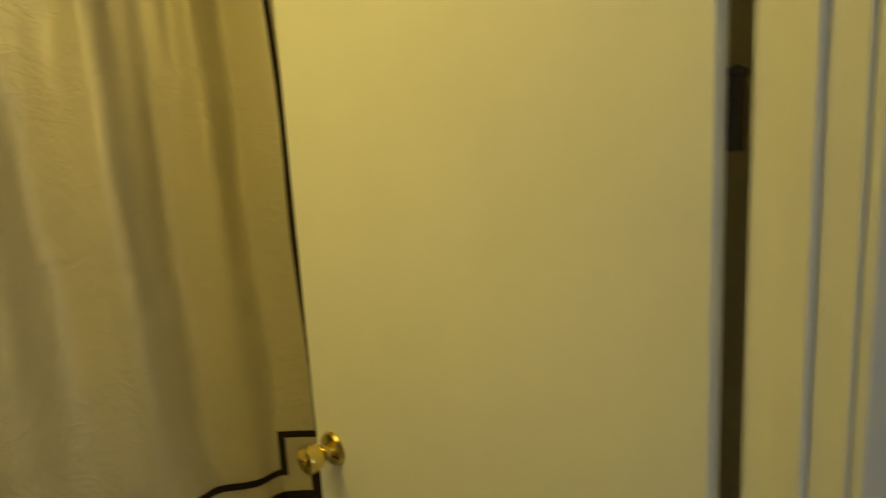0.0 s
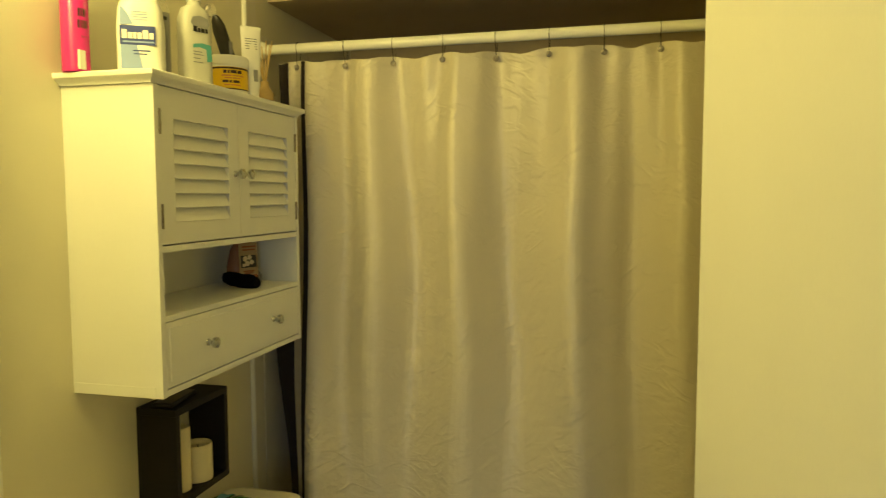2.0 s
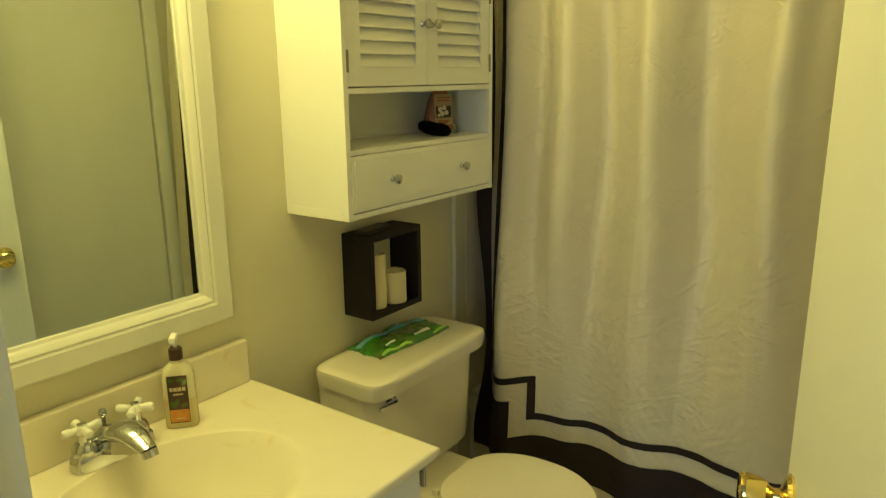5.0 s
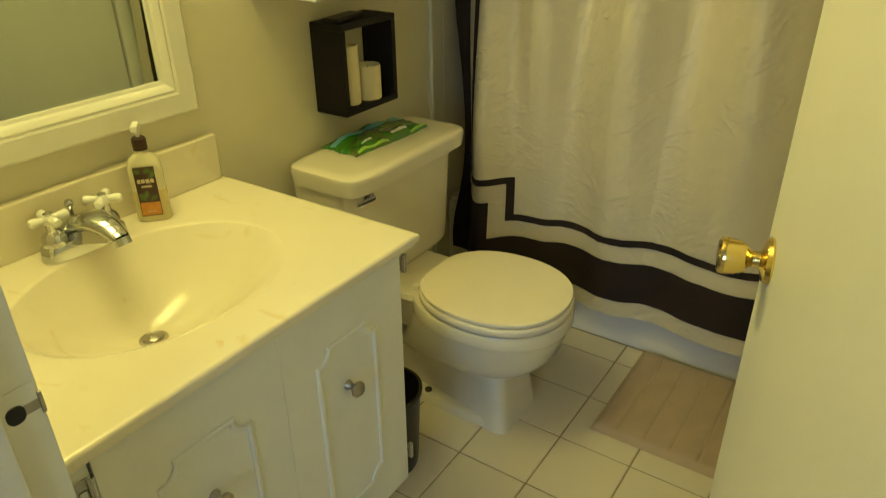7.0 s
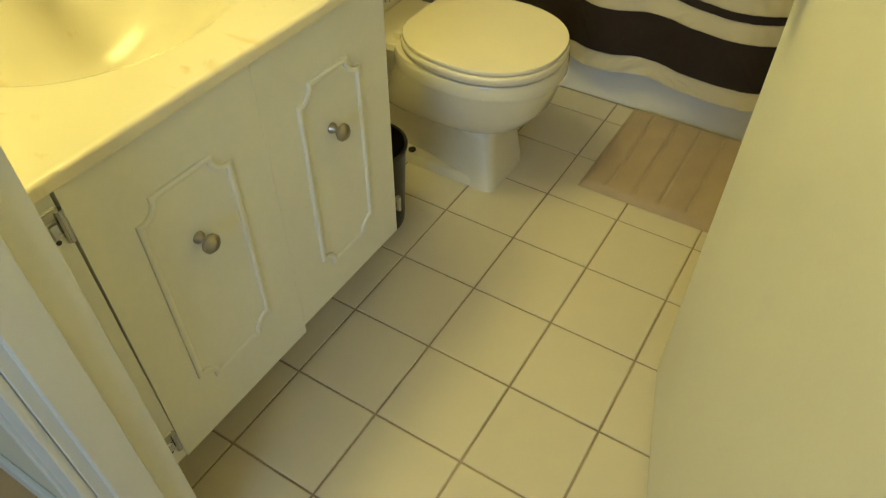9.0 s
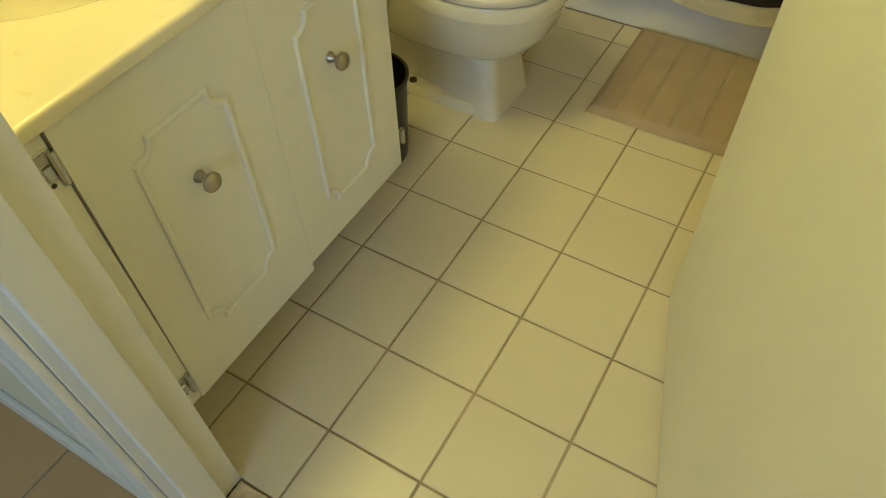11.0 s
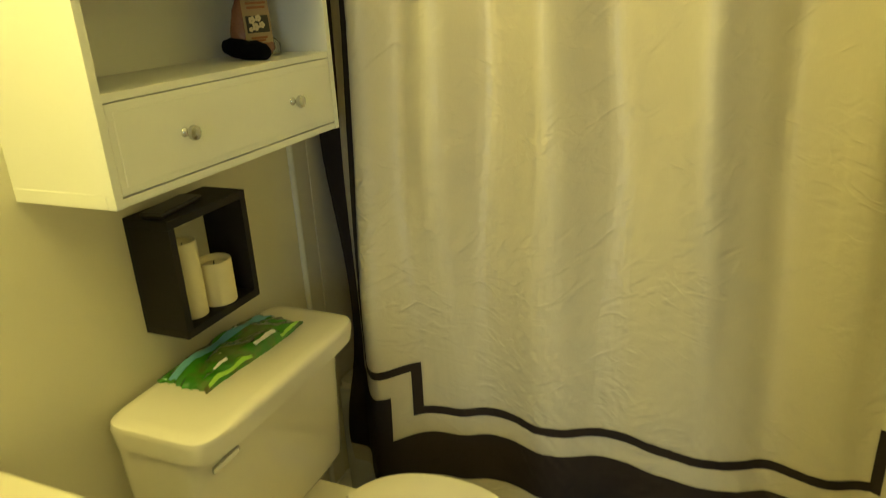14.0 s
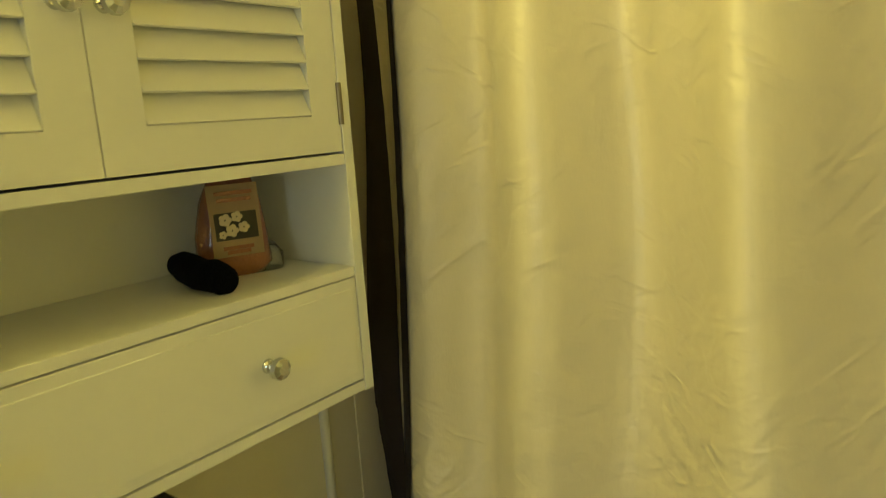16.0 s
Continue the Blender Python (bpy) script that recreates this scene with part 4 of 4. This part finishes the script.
def candle(m, r, h, label):
    c = thing("pillar_candle", label, "candle", m, "ivory pillar candles")
    part("wax", lathe([(0.0005, 0), (r - 0.001, 0), (r, 0.002), (r, h - 0.003), (r - 0.002, h), (r - 0.006, h - 0.002), (r - 0.009, h - 0.012), (0.0005, h - 0.014)], None, 32), WAX, c)
    part("wick", rod((0, 0, h - 0.0145), (0.001, 0, h - 0.004), 0.0012, 6), BLACKP, c)


SH = (XL, 0.823, 0.842)
cube_shelf(pose(*SH), "dark espresso wooden cube shelf on the wall above the toilet")
candle(pose(-0.655, 0.783, 0.8582), 0.0275, 0.152, "tall ivory pillar candle in the cube shelf")
candle(pose(-0.650, 0.852, 0.8582), 0.0350, 0.090, "short ivory pillar candle in the cube shelf")
ph = thing("remote_control", "slim black plastic remote lying on the cube shelf", "remote", pose(-0.662, 0.785, 1.0722, 0, 0, 8))
part("case", box(-0.024, 0.024, -0.062, 0.062, 0.0, 0.011, 0.004, seg=3), BLACKP, ph)
SH2 = (XR, 0.785, 2.180)
cube_shelf(pose(*SH2, 0, 0, 180), "dark espresso wooden cube shelf above the closet door")
candle(pose(XR - 0.055, 0.735, 2.1962), 0.030, 0.110, "ivory pillar candle in the high cube shelf")
candle(pose(XR - 0.055, 0.825, 2.1962), 0.034, 0.110, "ivory pillar candle in the high cube shelf")

# ---------------------------------------------------------------- wall cabinet over the toilet
CY0, CY1, CX, CZ0, CZ1 = 0.533, 1.145, -0.508, 1.157, 1.766
cab = thing("wall_cabinet", "white lacquered wall cabinet with louvred doors, open shelf and drawer", "cabinet", pose(0, 0, 0))
TK = 0.015
part("side_panel", box(XL, CX, CY0, CY0 + TK, CZ0, CZ1 - 0.0005, 0.001), CABW, cab)
part("side_panel", box(XL, CX, CY1 - TK, CY1, CZ0, CZ1 - 0.0005, 0.001), CABW, cab)
for y in (CY0 - 0.0012, CY1 - 0.001):
    part("base_strip", box(XL + 0.004, CX - 0.016, y, y + 0.0022, CZ0 + 0.001, CZ0 + 0.022, 0.0006), CABW, cab)
part("back_panel", box(XL + 0.0005, XL + 0.006, CY0 + TK + 0.0003, CY1 - TK - 0.0003, CZ0 + 0.016, CZ1 - 0.001), CABW, cab)
part("bottom_panel", box(XL + 0.0006, CX - 0.001, CY0 + TK + 0.0003, CY1 - TK - 0.0003, CZ0 + 0.001, CZ0 + 0.014, 0.001), CABW, cab)
part("shelf", box(XL + 0.0065, CX - 0.001, CY0 + TK + 0.0003, CY1 - TK - 0.0003, 1.306, 1.318, 0.001), CABW, cab)
part("rail", box(XL + 0.0065, CX - 0.0005, CY0 + TK + 0.0003, CY1 - TK - 0.0003, 1.442, 1.455, 0.001), CABW, cab)
rings = []
for ins, z in ((0.0145, CZ1), (0.0140, CZ1 + 0.003), (0.0105, CZ1 + 0.007), (0.0045, CZ1 + 0.0105), (0.0010, CZ1 + 0.0125), (0.0, CZ1 + 0.0145), (0.0, 1.7875), (0.0008, 1.7892), (0.0025, 1.790)):
    rings.append([Vector((x, y, z)) for x, y in ((XL, CY0 - 0.020 + ins), (-0.494 - ins, CY0 - 0.020 + ins), (-0.494 - ins, CY1 + 0.020 - ins), (XL, CY1 + 0.020 - ins))])
bm = loft(rings)
part("top_board", bm, CABW, cab)


def glass_knob(parent, x, y, z):
    m = along((x, y, z), (x + 1, y, z))
    k = part("knob", lathe([(0.0005, 0), (0.008, 0), (0.0075, 0.003), (0.0045, 0.006), (0.0045, 0.011)], m, 18), CHROME, parent, "clear faceted knob on chrome")
    part("crystal", lathe([(0.0045, 0.010), (0.009, 0.013), (0.0125, 0.018), (0.0115, 0.024), (0.006, 0.027), (0.0005, 0.0275)], m, 10), CHROME, k, "faceted silvery crystal", smooth=0)


def louvre_door(y0, y1, hinge_y, knob_y):
    z0, z1, st = 1.4578, 1.7635, 0.044
    x0, x1 = CX - 0.0175, CX - 0.0015
    d = part("door", box(x0, x1, y0, y0 + st, z0, z1), CABW, cab, "louvred door")
    part("stile", box(x0, x1, y1 - st, y1, z0, z1), CABW, d)
    part("bottom_rail", box(x0, x1, y0 + st, y1 - st, z0, z0 + 0.042), CABW, d)
    part("top_rail", box(x0, x1, y0 + st, y1 - st, z1 - 0.0585, z1), CABW, d)
    part("backing", box(x0, x0 + 0.002, y0 + st, y1 - st, z0 + 0.04, z1 - 0.04), CABW, d)
    n, za, zb = 7, z0 + 0.043, z1 - 0.0595
    for i in range(n):
        zc = za + (zb - za) * (i + 0.5) / n
        s = part("slat", box(-0.0022, 0.0022, y0 + st + 0.0004, y1 - st - 0.0004, -0.0165, 0.0165, 0.0015), CABW, d)
        s.matrix_basis = pose(x0 + 0.0088, 0, zc, 0, -24, 0)
    for hz in (z0 + 0.055, z1 - 0.068):
        part("hinge", rod((x1 + 0.001, hinge_y, hz - 0.024), (x1 + 0.001, hinge_y, hz + 0.024), 0.0035, 10), AGED, d, "small dark hinge")
    glass_knob(d, x1, knob_y, 1.603)


louvre_door(0.5495, 0.8388, 0.5485, 0.820)
louvre_door(0.8400, 1.1285, 1.1295, 0.860)
dw = part("drawer", box(CX - 0.018, CX - 0.0005, CY0 + TK + 0.001, CY1 - TK - 0.001, CZ0 + 0.0165, 1.3045, 0.0015), CABW, cab, "drawer front")
part("groove_panel", box(CX - 0.002, CX + 0.0012, CY0 + TK + 0.012, CY1 - TK - 0.012, CZ0 + 0.028, 1.292, 0.001), CABW, dw)
for ky in (0.688, 0.983):
    glass_knob(dw, CX + 0.001, ky, 1.239)

# in the open shelf
bag = thing("salt_bag", "clear bag of reddish salt with a cream flower label", "bag", pose(-0.628, 1.045, 1.318, 0, 0, -22))
part("bag", loft([oval(0, 0, 0.0, 0.020, 0.034, 28, 3), oval(0, 0, 0.012, 0.027, 0.044, 28, 3), oval(0, 0, 0.05, 0.027, 0.043, 28, 2.4), oval(0, 0.002, 0.09, 0.022, 0.036, 28, 2.4), oval(0, 0.004, 0.112, 0.012, 0.028, 28, 2.4), oval(0, 0.005, 0.1225, 0.004, 0.024, 28, 2.4)]), SALT, bag)
lab = part("label", grid(lambda u, v: Vector((0.0285 - 0.006 * max(0, v - 0.35), -0.030 + 0.060 * u, 0.026 + 0.085 * v)), 6, 8), LABELP, bag, "cream paper label")
part("dark_picture", grid(lambda u, v: Vector((0.0293 - 0.004 * max(0, v - 0.35), -0.025 + 0.050 * u, 0.046 + 0.034 * v)), 4, 4), BLACKP, lab)
for i, (py, pz, r) in enumerate(((-0.013, 0.070, 0.008), (0.001, 0.073, 0.007), (-0.006, 0.057, 0.008), (0.008, 0.060, 0.007), (-0.017, 0.053, 0.005))):
    bm = bmesh.new()
    for k in range(5):
        a = 2 * math.pi * k / 5
        lathe([(0.0005, 0), (r * 0.45, 0.0), (r * 0.45, 0.001), (0.0005, 0.0014)], along((0.0302, py + 0.55 * r * math.cos(a), pz + 0.55 * r * math.sin(a)), (1, py + 0.55 * r * math.cos(a), pz + 0.55 * r * math.sin(a))), 8, bm)
    part("flower_print", bm, CREAM, lab)
for z, w in ((0.099, 0.022), (0.091, 0.020), (0.034, 0.018), (0.029, 0.014)):
    part("lettering", box(0.0286, 0.0294, -w, w, z, z + 0.0045), SALT, lab)
bg2 = part("crinkled_film", loft([oval(0.0, 0.03, 0.0, 0.020, 0.030, 20, 2.4), oval(0.0, 0.035, 0.02, 0.018, 0.026, 20, 2.4), oval(0, 0.036, 0.034, 0.006, 0.014, 20, 2.4)]), GLASSM, bag, "crumpled clear film")
roll = thing("black_roll", "rolled black fleece cloth on the open cabinet shelf", "cloth", pose(-0.590, 0.972, 1.3185, 0, 0, -46))
pts = [(-0.033 + 0.066 * i / 10, -0.035 + 0.070 * i / 10 + 0.003 * math.sin(i), 0.0248 - 0.0012 * i + 0.001 * math.sin(2 * i)) for i in range(11)]
part("roll", tube(pts, 0.02, 18, radii=[0.012, 0.0165] + [0.0180 + 0.0008 * math.sin(3 * i) for i in range(7)] + [0.0165, 0.012]), BLACKF, roll)

# ---------------------------------------------------------------- bottles on the cabinet top
Z = 1.790


def curved(r, a0, a1, z0, z1, n=12):
    """A print wrapped round a cylinder of radius r."""
    return loft([[Vector((r * math.cos(a), r * math.sin(a), z)) for a in np.linspace(a0, a1, n)] for z in (z0, z1)], caps=False, closed=False)


can = thing("spray_can", "hot pink hair spray can with a lime green cap", "spray can", pose(-0.674, 0.530, Z))
part("can", lathe([(0.0005, 0), (0.024, 0), (0.0255, 0.003), (0.0255, 0.140), (0.023, 0.150), (0.018, 0.156), (0.0005, 0.156)], None, 30), PINK, can)
part("cap", lathe([(0.0195, 0.154), (0.0195, 0.184), (0.016, 0.190), (0.0005, 0.191)], None, 26), LIME, can, "lime green cap")
part("bar_code", box(0.0215, 0.0262, -0.020, -0.004, 0.004, 0.040, 0.0008), WHITEP, can)
for z, a0, widths in ((0.104, -0.62, (0.16, 0.10, 0.16, 0.05)), (0.082, -0.66, (0.14, 0.05, 0.12, 0.14, 0.14)), (0.064, -0.40, (0.05, 0.05, 0.05, 0.05, 0.05))):
    a = a0
    for w in widths:
        h = 0.015 if z > 0.07 else 0.004
        part("lettering", curved(0.0257, a, a + w, z, z + h, 4), BROWNP, can)
        a += w + 0.05

lot = thing("lotion_bottle", "white lotion bottle with a blue label and a pump", "bottle", pose(-0.580, 0.600, Z, 0, 0, -60))
part("bottle", loft([oval(0, 0, 0, 0.028, 0.041, 40, 3.2), oval(0, 0, 0.005, 0.031, 0.044, 40, 3.2), oval(0, 0, 0.095, 0.031, 0.044, 40, 3.2), oval(0, 0, 0.130, 0.030, 0.041, 40, 3), oval(0, 0, 0.152, 0.025, 0.033, 40, 2.6), oval(0, 0, 0.166, 0.019, 0.023, 40, 2.2), oval(0, 0, 0.174, 0.0145, 0.0155, 40, 2), oval(0, 0, 0.182, 0.014, 0.014, 40, 2)]), WHITEP, lot)
part("pump_collar", lathe([(0.016, 0.178), (0.016, 0.198), (0.008, 0.202), (0.0005, 0.202)], None, 20), AMBER, lot, "yellow collar")
bm = rod((0, 0, 0.20), (0, 0, 0.225), 0.005)
box(-0.012, 0.035, -0.009, 0.009, 0.222, 0.236, 0.004, bm)
part("pump", bm, WHITEP, lot)


def face_print(outline, x, mat, parent, label=""):
    """A flat print on a bottle's front: an outline in y and z."""
    return part("print", loft([[Vector((x, y, z)) for y, z in outline], [Vector((x + 0.0005, y, z)) for y, z in outline]]), mat, parent, label, smooth=0)


face_print([(-0.034, 0.010), (0.006, 0.010), (0.000, 0.040), (-0.006, 0.062), (-0.034, 0.060)], 0.0307, PALEB, lot, "pale blue sweep")
face_print([(-0.034, 0.094), (-0.010, 0.096), (-0.018, 0.112), (-0.026, 0.124), (-0.033, 0.130)], 0.0307, PALEB, lot, "pale blue sweep")
face_print([(-0.035, 0.056), (0.030, 0.056), (0.030, 0.093), (-0.035, 0.093)], 0.0309, NAVY, lot, "dark blue name panel")
y = -0.031
for w, h in ((0.009, 0.017), (0.008, 0.012), (0.006, 0.012), (0.008, 0.012), (0.010, 0.017), (0.008, 0.012)):
    part("lettering", box(0.0312, 0.0318, y, y + w, 0.068, 0.068 + h, 0.0002), WHITEP, lot)
    y += w + 0.0017
part("lettering", box(0.0312, 0.0317, -0.029, 0.027, 0.0605, 0.0635), PALEB, lot)
part("lettering", box(0.0309, 0.0315, -0.012, 0.020, 0.044, 0.0465), NAVY, lot)
part("lettering", box(0.0309, 0.0315, -0.010, 0.014, 0.038, 0.0400), NAVY, lot)
for z in (0.104, 0.109, 0.114, 0.119):
    part("lettering", box(0.0308, 0.0313, -0.012, 0.016, z, z + 0.0014), PALEB, lot)

tom = thing("pump_bottle", "clear plastic pump bottle with a teal label", "bottle", pose(-0.540, 0.722, Z, 0, 0, -26))
part("bottle", loft([oval(0, 0, 0, 0.022, 0.032, 36, 3), oval(0, 0, 0.004, 0.024, 0.035, 36, 3), oval(0, 0, 0.135, 0.024, 0.035, 36, 3), oval(0, 0, 0.158, 0.020, 0.028, 36, 2.5), oval(0, 0, 0.168, 0.014, 0.014, 36, 2), oval(0, 0, 0.178, 0.013, 0.013, 36, 2)]), material("frosted_plastic", (0.80, 0.80, 0.72), 0.2, trans=0.35, bump=0, vary=0.02), tom)
bm = lathe([(0.0155, 0.176), (0.0155, 0.205), (0.007, 0.208), (0.006, 0.225), (0.0005, 0.225)], None, 20)
box(-0.010, 0.038, -0.008, 0.008, 0.222, 0.236, 0.004, bm)
part("pump", bm, WHITEP, tom)
face_print([(-0.016, 0.118), (0.016, 0.118), (0.022, 0.126), (0.018, 0.138), (0.0, 0.143), (-0.018, 0.138), (-0.022, 0.126)], 0.0238, GREYP, tom, "grey arched badge")
y = -0.017
for w, h in ((0.009, 0.012), (0.006, 0.009), (0.008, 0.009), (0.006, 0.009)):
    part("lettering", box(0.0244, 0.0250, y, y + w, 0.108, 0.108 + h, 0.0002), BLACKP, tom)
    y += w + 0.0016
face_print([(-0.018, 0.082), (0.004, 0.086), (0.024, 0.084), (0.026, 0.050), (0.014, 0.048), (0.013, 0.074), (-0.002, 0.077), (-0.018, 0.074)], 0.0238, TEAL, tom, "teal swoosh")
for z, w in ((0.066, 0.010), (0.060, 0.012), (0.052, 0.008), (0.044, 0.011)):
    part("lettering", box(0.0239, 0.0245, -0.018, -0.018 + 2 * w, z, z + 0.0022), GREYP, tom)
part("hang_tab", loft([oval(0.004, 0.030, 0.150, 0.006, 0.010, 20, 2), oval(0.004, 0.036, 0.162, 0.010, 0.016, 20, 2), oval(0.004, 0.038, 0.176, 0.006, 0.009, 20, 2)]), GLASSM, tom, "crumpled clear seal")

gb = thing("grey_bottle", "slim clear bottle with a grey label and pump", "bottle", pose(-0.588, 0.672, Z))
part("bottle", lathe([(0.0005, 0), (0.018, 0), (0.0195, 0.004), (0.0195, 0.150), (0.012, 0.168), (0.008, 0.178), (0.0005, 0.178)], None, 26), GLASSM, gb)
part("cap", lathe([(0.011, 0.1785), (0.011, 0.200), (0.006, 0.203), (0.006, 0.222), (0.0005, 0.223)], None, 20), material("lavender_grey_plastic", (0.42, 0.38, 0.42), 0.35, bump=0.0, vary=0.04), gb, "lavender grey pump")
part("label", curved(0.0199, -1.4, 0.5, 0.02, 0.142, 16), GREYP, gb, "dark grey label")
part("lettering", curved(0.0202, -0.9, -0.2, 0.126, 0.133, 8), BLACKP, gb)

jar = thing("cream_jar", "white plastic jar with a yellow label and screw lid", "jar", pose(-0.566, 0.895, Z))
part("jar", lathe([(0.0005, 0), (0.044, 0), (0.0465, 0.003), (0.0465, 0.070), (0.0005, 0.070)], None, 44), WHITEP, jar)
part("lid", lathe([(0.0005, 0.0695), (0.0480, 0.0695), (0.0490, 0.072), (0.0490, 0.088), (0.0470, 0.0915), (0.0005, 0.0925)], None, 44), WHITEP, jar, "white screw lid")
part("label", curved(0.0470, -1.9, 0.9, 0.012, 0.064, 30), AMBER, jar, "yellow paper label")
part("label_border", curved(0.0472, -1.9, 0.9, 0.059, 0.063, 30), BROWNP, jar)
part("label_border", curved(0.0472, -1.9, 0.9, 0.012, 0.0145, 30), BROWNP, jar)
for z, a0, h, widths, ink in ((0.0490, -1.25, 0.007, (0.16, 0.10, 0.30, 0.22), BROWNP), (0.0420, -1.35, 0.003, (0.5, 0.3, 0.25), ORANGE), (0.0365, -1.20, 0.003, (0.35, 0.42), ORANGE),
                          (0.0270, -1.30, 0.006, (0.30, 0.12, 0.36), BROWNP), (0.0205, -1.20, 0.003, (0.26, 0.5), ORANGE)):
    a = a0
    for w in widths:
        part("lettering", curved(0.0473, a, a + w, z, z + h, 8), ink, jar)
        a += w + 0.05
tri = thing("hair_trimmer", "black plastic hair trimmer leaning behind the jar", "hair trimmer", pose(-0.628, 0.975, Z + 0.002))
rings = []
for z, y, a, b in ((0.012, 0.088, 0.012, 0.014), (0.030, 0.080, 0.017, 0.019), (0.090, 0.046, 0.018, 0.020), (0.130, 0.020, 0.017, 0.021), (0.165, -0.003, 0.017, 0.021), (0.190, -0.014, 0.014, 0.018), (0.203, -0.019, 0.008, 0.011)):
    rings.append([Vector((p.x, p.y, p.z - 0.35 * (p.y - y))) for p in oval(0, y, z, a, b, 24, 2.6)])
part("case", loft(rings), BLACKP, tri)
part("thumb_strip", box(0.0165, 0.0195, 0.004, 0.020, 0.098, 0.150, 0.002), GREYP, tri)
part("guard", box(-0.013, 0.013, 0.068, 0.102, -0.002, 0.014, 0.002), GREYP, tri)

tb = thing("cream_tube", "white squeeze tube standing on its cap", "tube", pose(-0.528, 0.940, Z, 0, 0, -45))
part("tube", loft([oval(0, 0, 0.022, 0.016, 0.019, 28, 2), oval(0, 0, 0.06, 0.015, 0.021, 28, 2), oval(0, 0, 0.160, 0.0025, 0.0250, 28, 2), oval(0, 0, 0.173, 0.001, 0.0250, 28, 2)]), WHITEP, tb)
part("cap", lathe([(0.0005, 0), (0.0165, 0), (0.017, 0.002), (0.017, 0.0225), (0.0005, 0.023)], None, 24), WHITEP, tb)
part("code_print", box(0.0140, 0.0162, 0.001, 0.011, 0.040, 0.068, 0.0004), GREYP, tb)
for z in (0.142, 0.136, 0.130, 0.124, 0.118):
    part("lettering", box(0.0030 + (0.142 - z) * 0.10, 0.0048 + (0.142 - z) * 0.10, -0.015, 0.013, z, z + 0.0018, 0.0003), GREYP, tb)

dif = thing("reed_diffuser", "small glass reed diffuser with wooden reeds", "diffuser", pose(-0.585, 1.112, Z))
part("bottle", lathe([(0.0005, 0), (0.021, 0), (0.023, 0.004), (0.023, 0.040), (0.014, 0.052), (0.011, 0.058), (0.011, 0.070), (0.009, 0.070), (0.0005, 0.069)], None, 24), REED, dif)
for k in range(6):
    a = k * 1.05 + 0.3
    part("reed", rod((0.003 * math.cos(a), 0.003 * math.sin(a), 0.068), (0.022 * math.cos(a), 0.026 * math.sin(a), 0.172 + 0.006 * math.sin(5 * a)), 0.0016, 6), REED, dif)

# bath mat
bmat = thing("bath_mat", "tan quilted memory foam bath mat on the tiles", "bath mat", pose(0.375, 1.100, 0, 0, 0, 0))


def mat_top(u, v):
    x, y = (u - 0.5) * 0.635, (v - 0.5) * 0.430
    ed = max(0.0, min(0.3175 - abs(x), 0.215 - abs(y)))
    h = 0.020 * min(1, (ed / 0.02)) ** 0.45
    q = abs(((x + 0.3175) / 0.0735 + 0.0) % 1 - 0.5)
    h -= 0.0065 * math.exp(-((0.5 - q) / 0.05) ** 2) * (1 if ed > 0.03 else 0)
    h += 0.0012 * noise.noise(Vector((x * 30, y * 30, 2)))
    return Vector((x, y, 0.0015 + max(0.0005, h)))


part("pad", grid(mat_top, 220, 40), MATC, bmat, smooth=180)
part("backing", box(-0.315, 0.315, -0.2125, 0.2125, 0.0, 0.0018), MATC, bmat)

# ---------------------------------------------------------------- floor tiles, last
T = 0.2032
_shared = {}


def tile(x0, x1, y0, y1, mat, owner, z=0.0, h=0.008, gap=0.0024):
    key = (round(x1 - x0, 4), round(y1 - y0, 4), mat.name)
    if key not in _shared:
        a, b = (x1 - x0) / 2 - gap, (y1 - y0) / 2 - gap
        c = 0.0016
        bm = loft([[Vector((s * (a - k), t * (b - k), zz)) for s, t in ((-1, -1), (1, -1), (1, 1), (-1, 1))] for k, zz in ((0, -h), (0, -c), (c * 0.4, -c * 0.35), (c, 0.0))])
        me = bpy.data.meshes.new("tile")
        bmesh.ops.recalc_face_normals(bm, faces=bm.faces)
        bm.to_mesh(me)
        bm.free()
        me.materials.append(mat)
        _shared[key] = me
    ob = new("tile", _shared[key])
    ob.location = ((x0 + x1) / 2, (y0 + y1) / 2, z + random.uniform(-0.0003, 0.0003))
    ob.rotation_euler = (random.uniform(-0.0012, 0.0012), random.uniform(-0.0012, 0.0012), 0)
    ob.parent = owner


for i in range(-4, 4):
    for j in range(-2, 7):
        x0, x1 = max(XL, T * i), min(XR, T * (i + 1))
        y0, y1 = max(YD, T * j), min(YT, T * (j + 1))
        if x1 - x0 > 0.012 and y1 - y0 > 0.012:
            tile(x0, x1, y0, y1, TILE, FLOOR)
HT = 0.305
for i in range(-6, 7):
    for j in range(1, 10):
        x0, x1 = max(-1.6, HT * i - 0.1), min(1.9, HT * (i + 1) - 0.1)
        y0, y1 = max(YH, HW - HT * j), HW - HT * (j - 1)
        if x1 - x0 > 0.02 and y1 - y0 > 0.02:
            tile(x0, x1, y0, y1, HALLTILE, HFLOOR, -0.001)
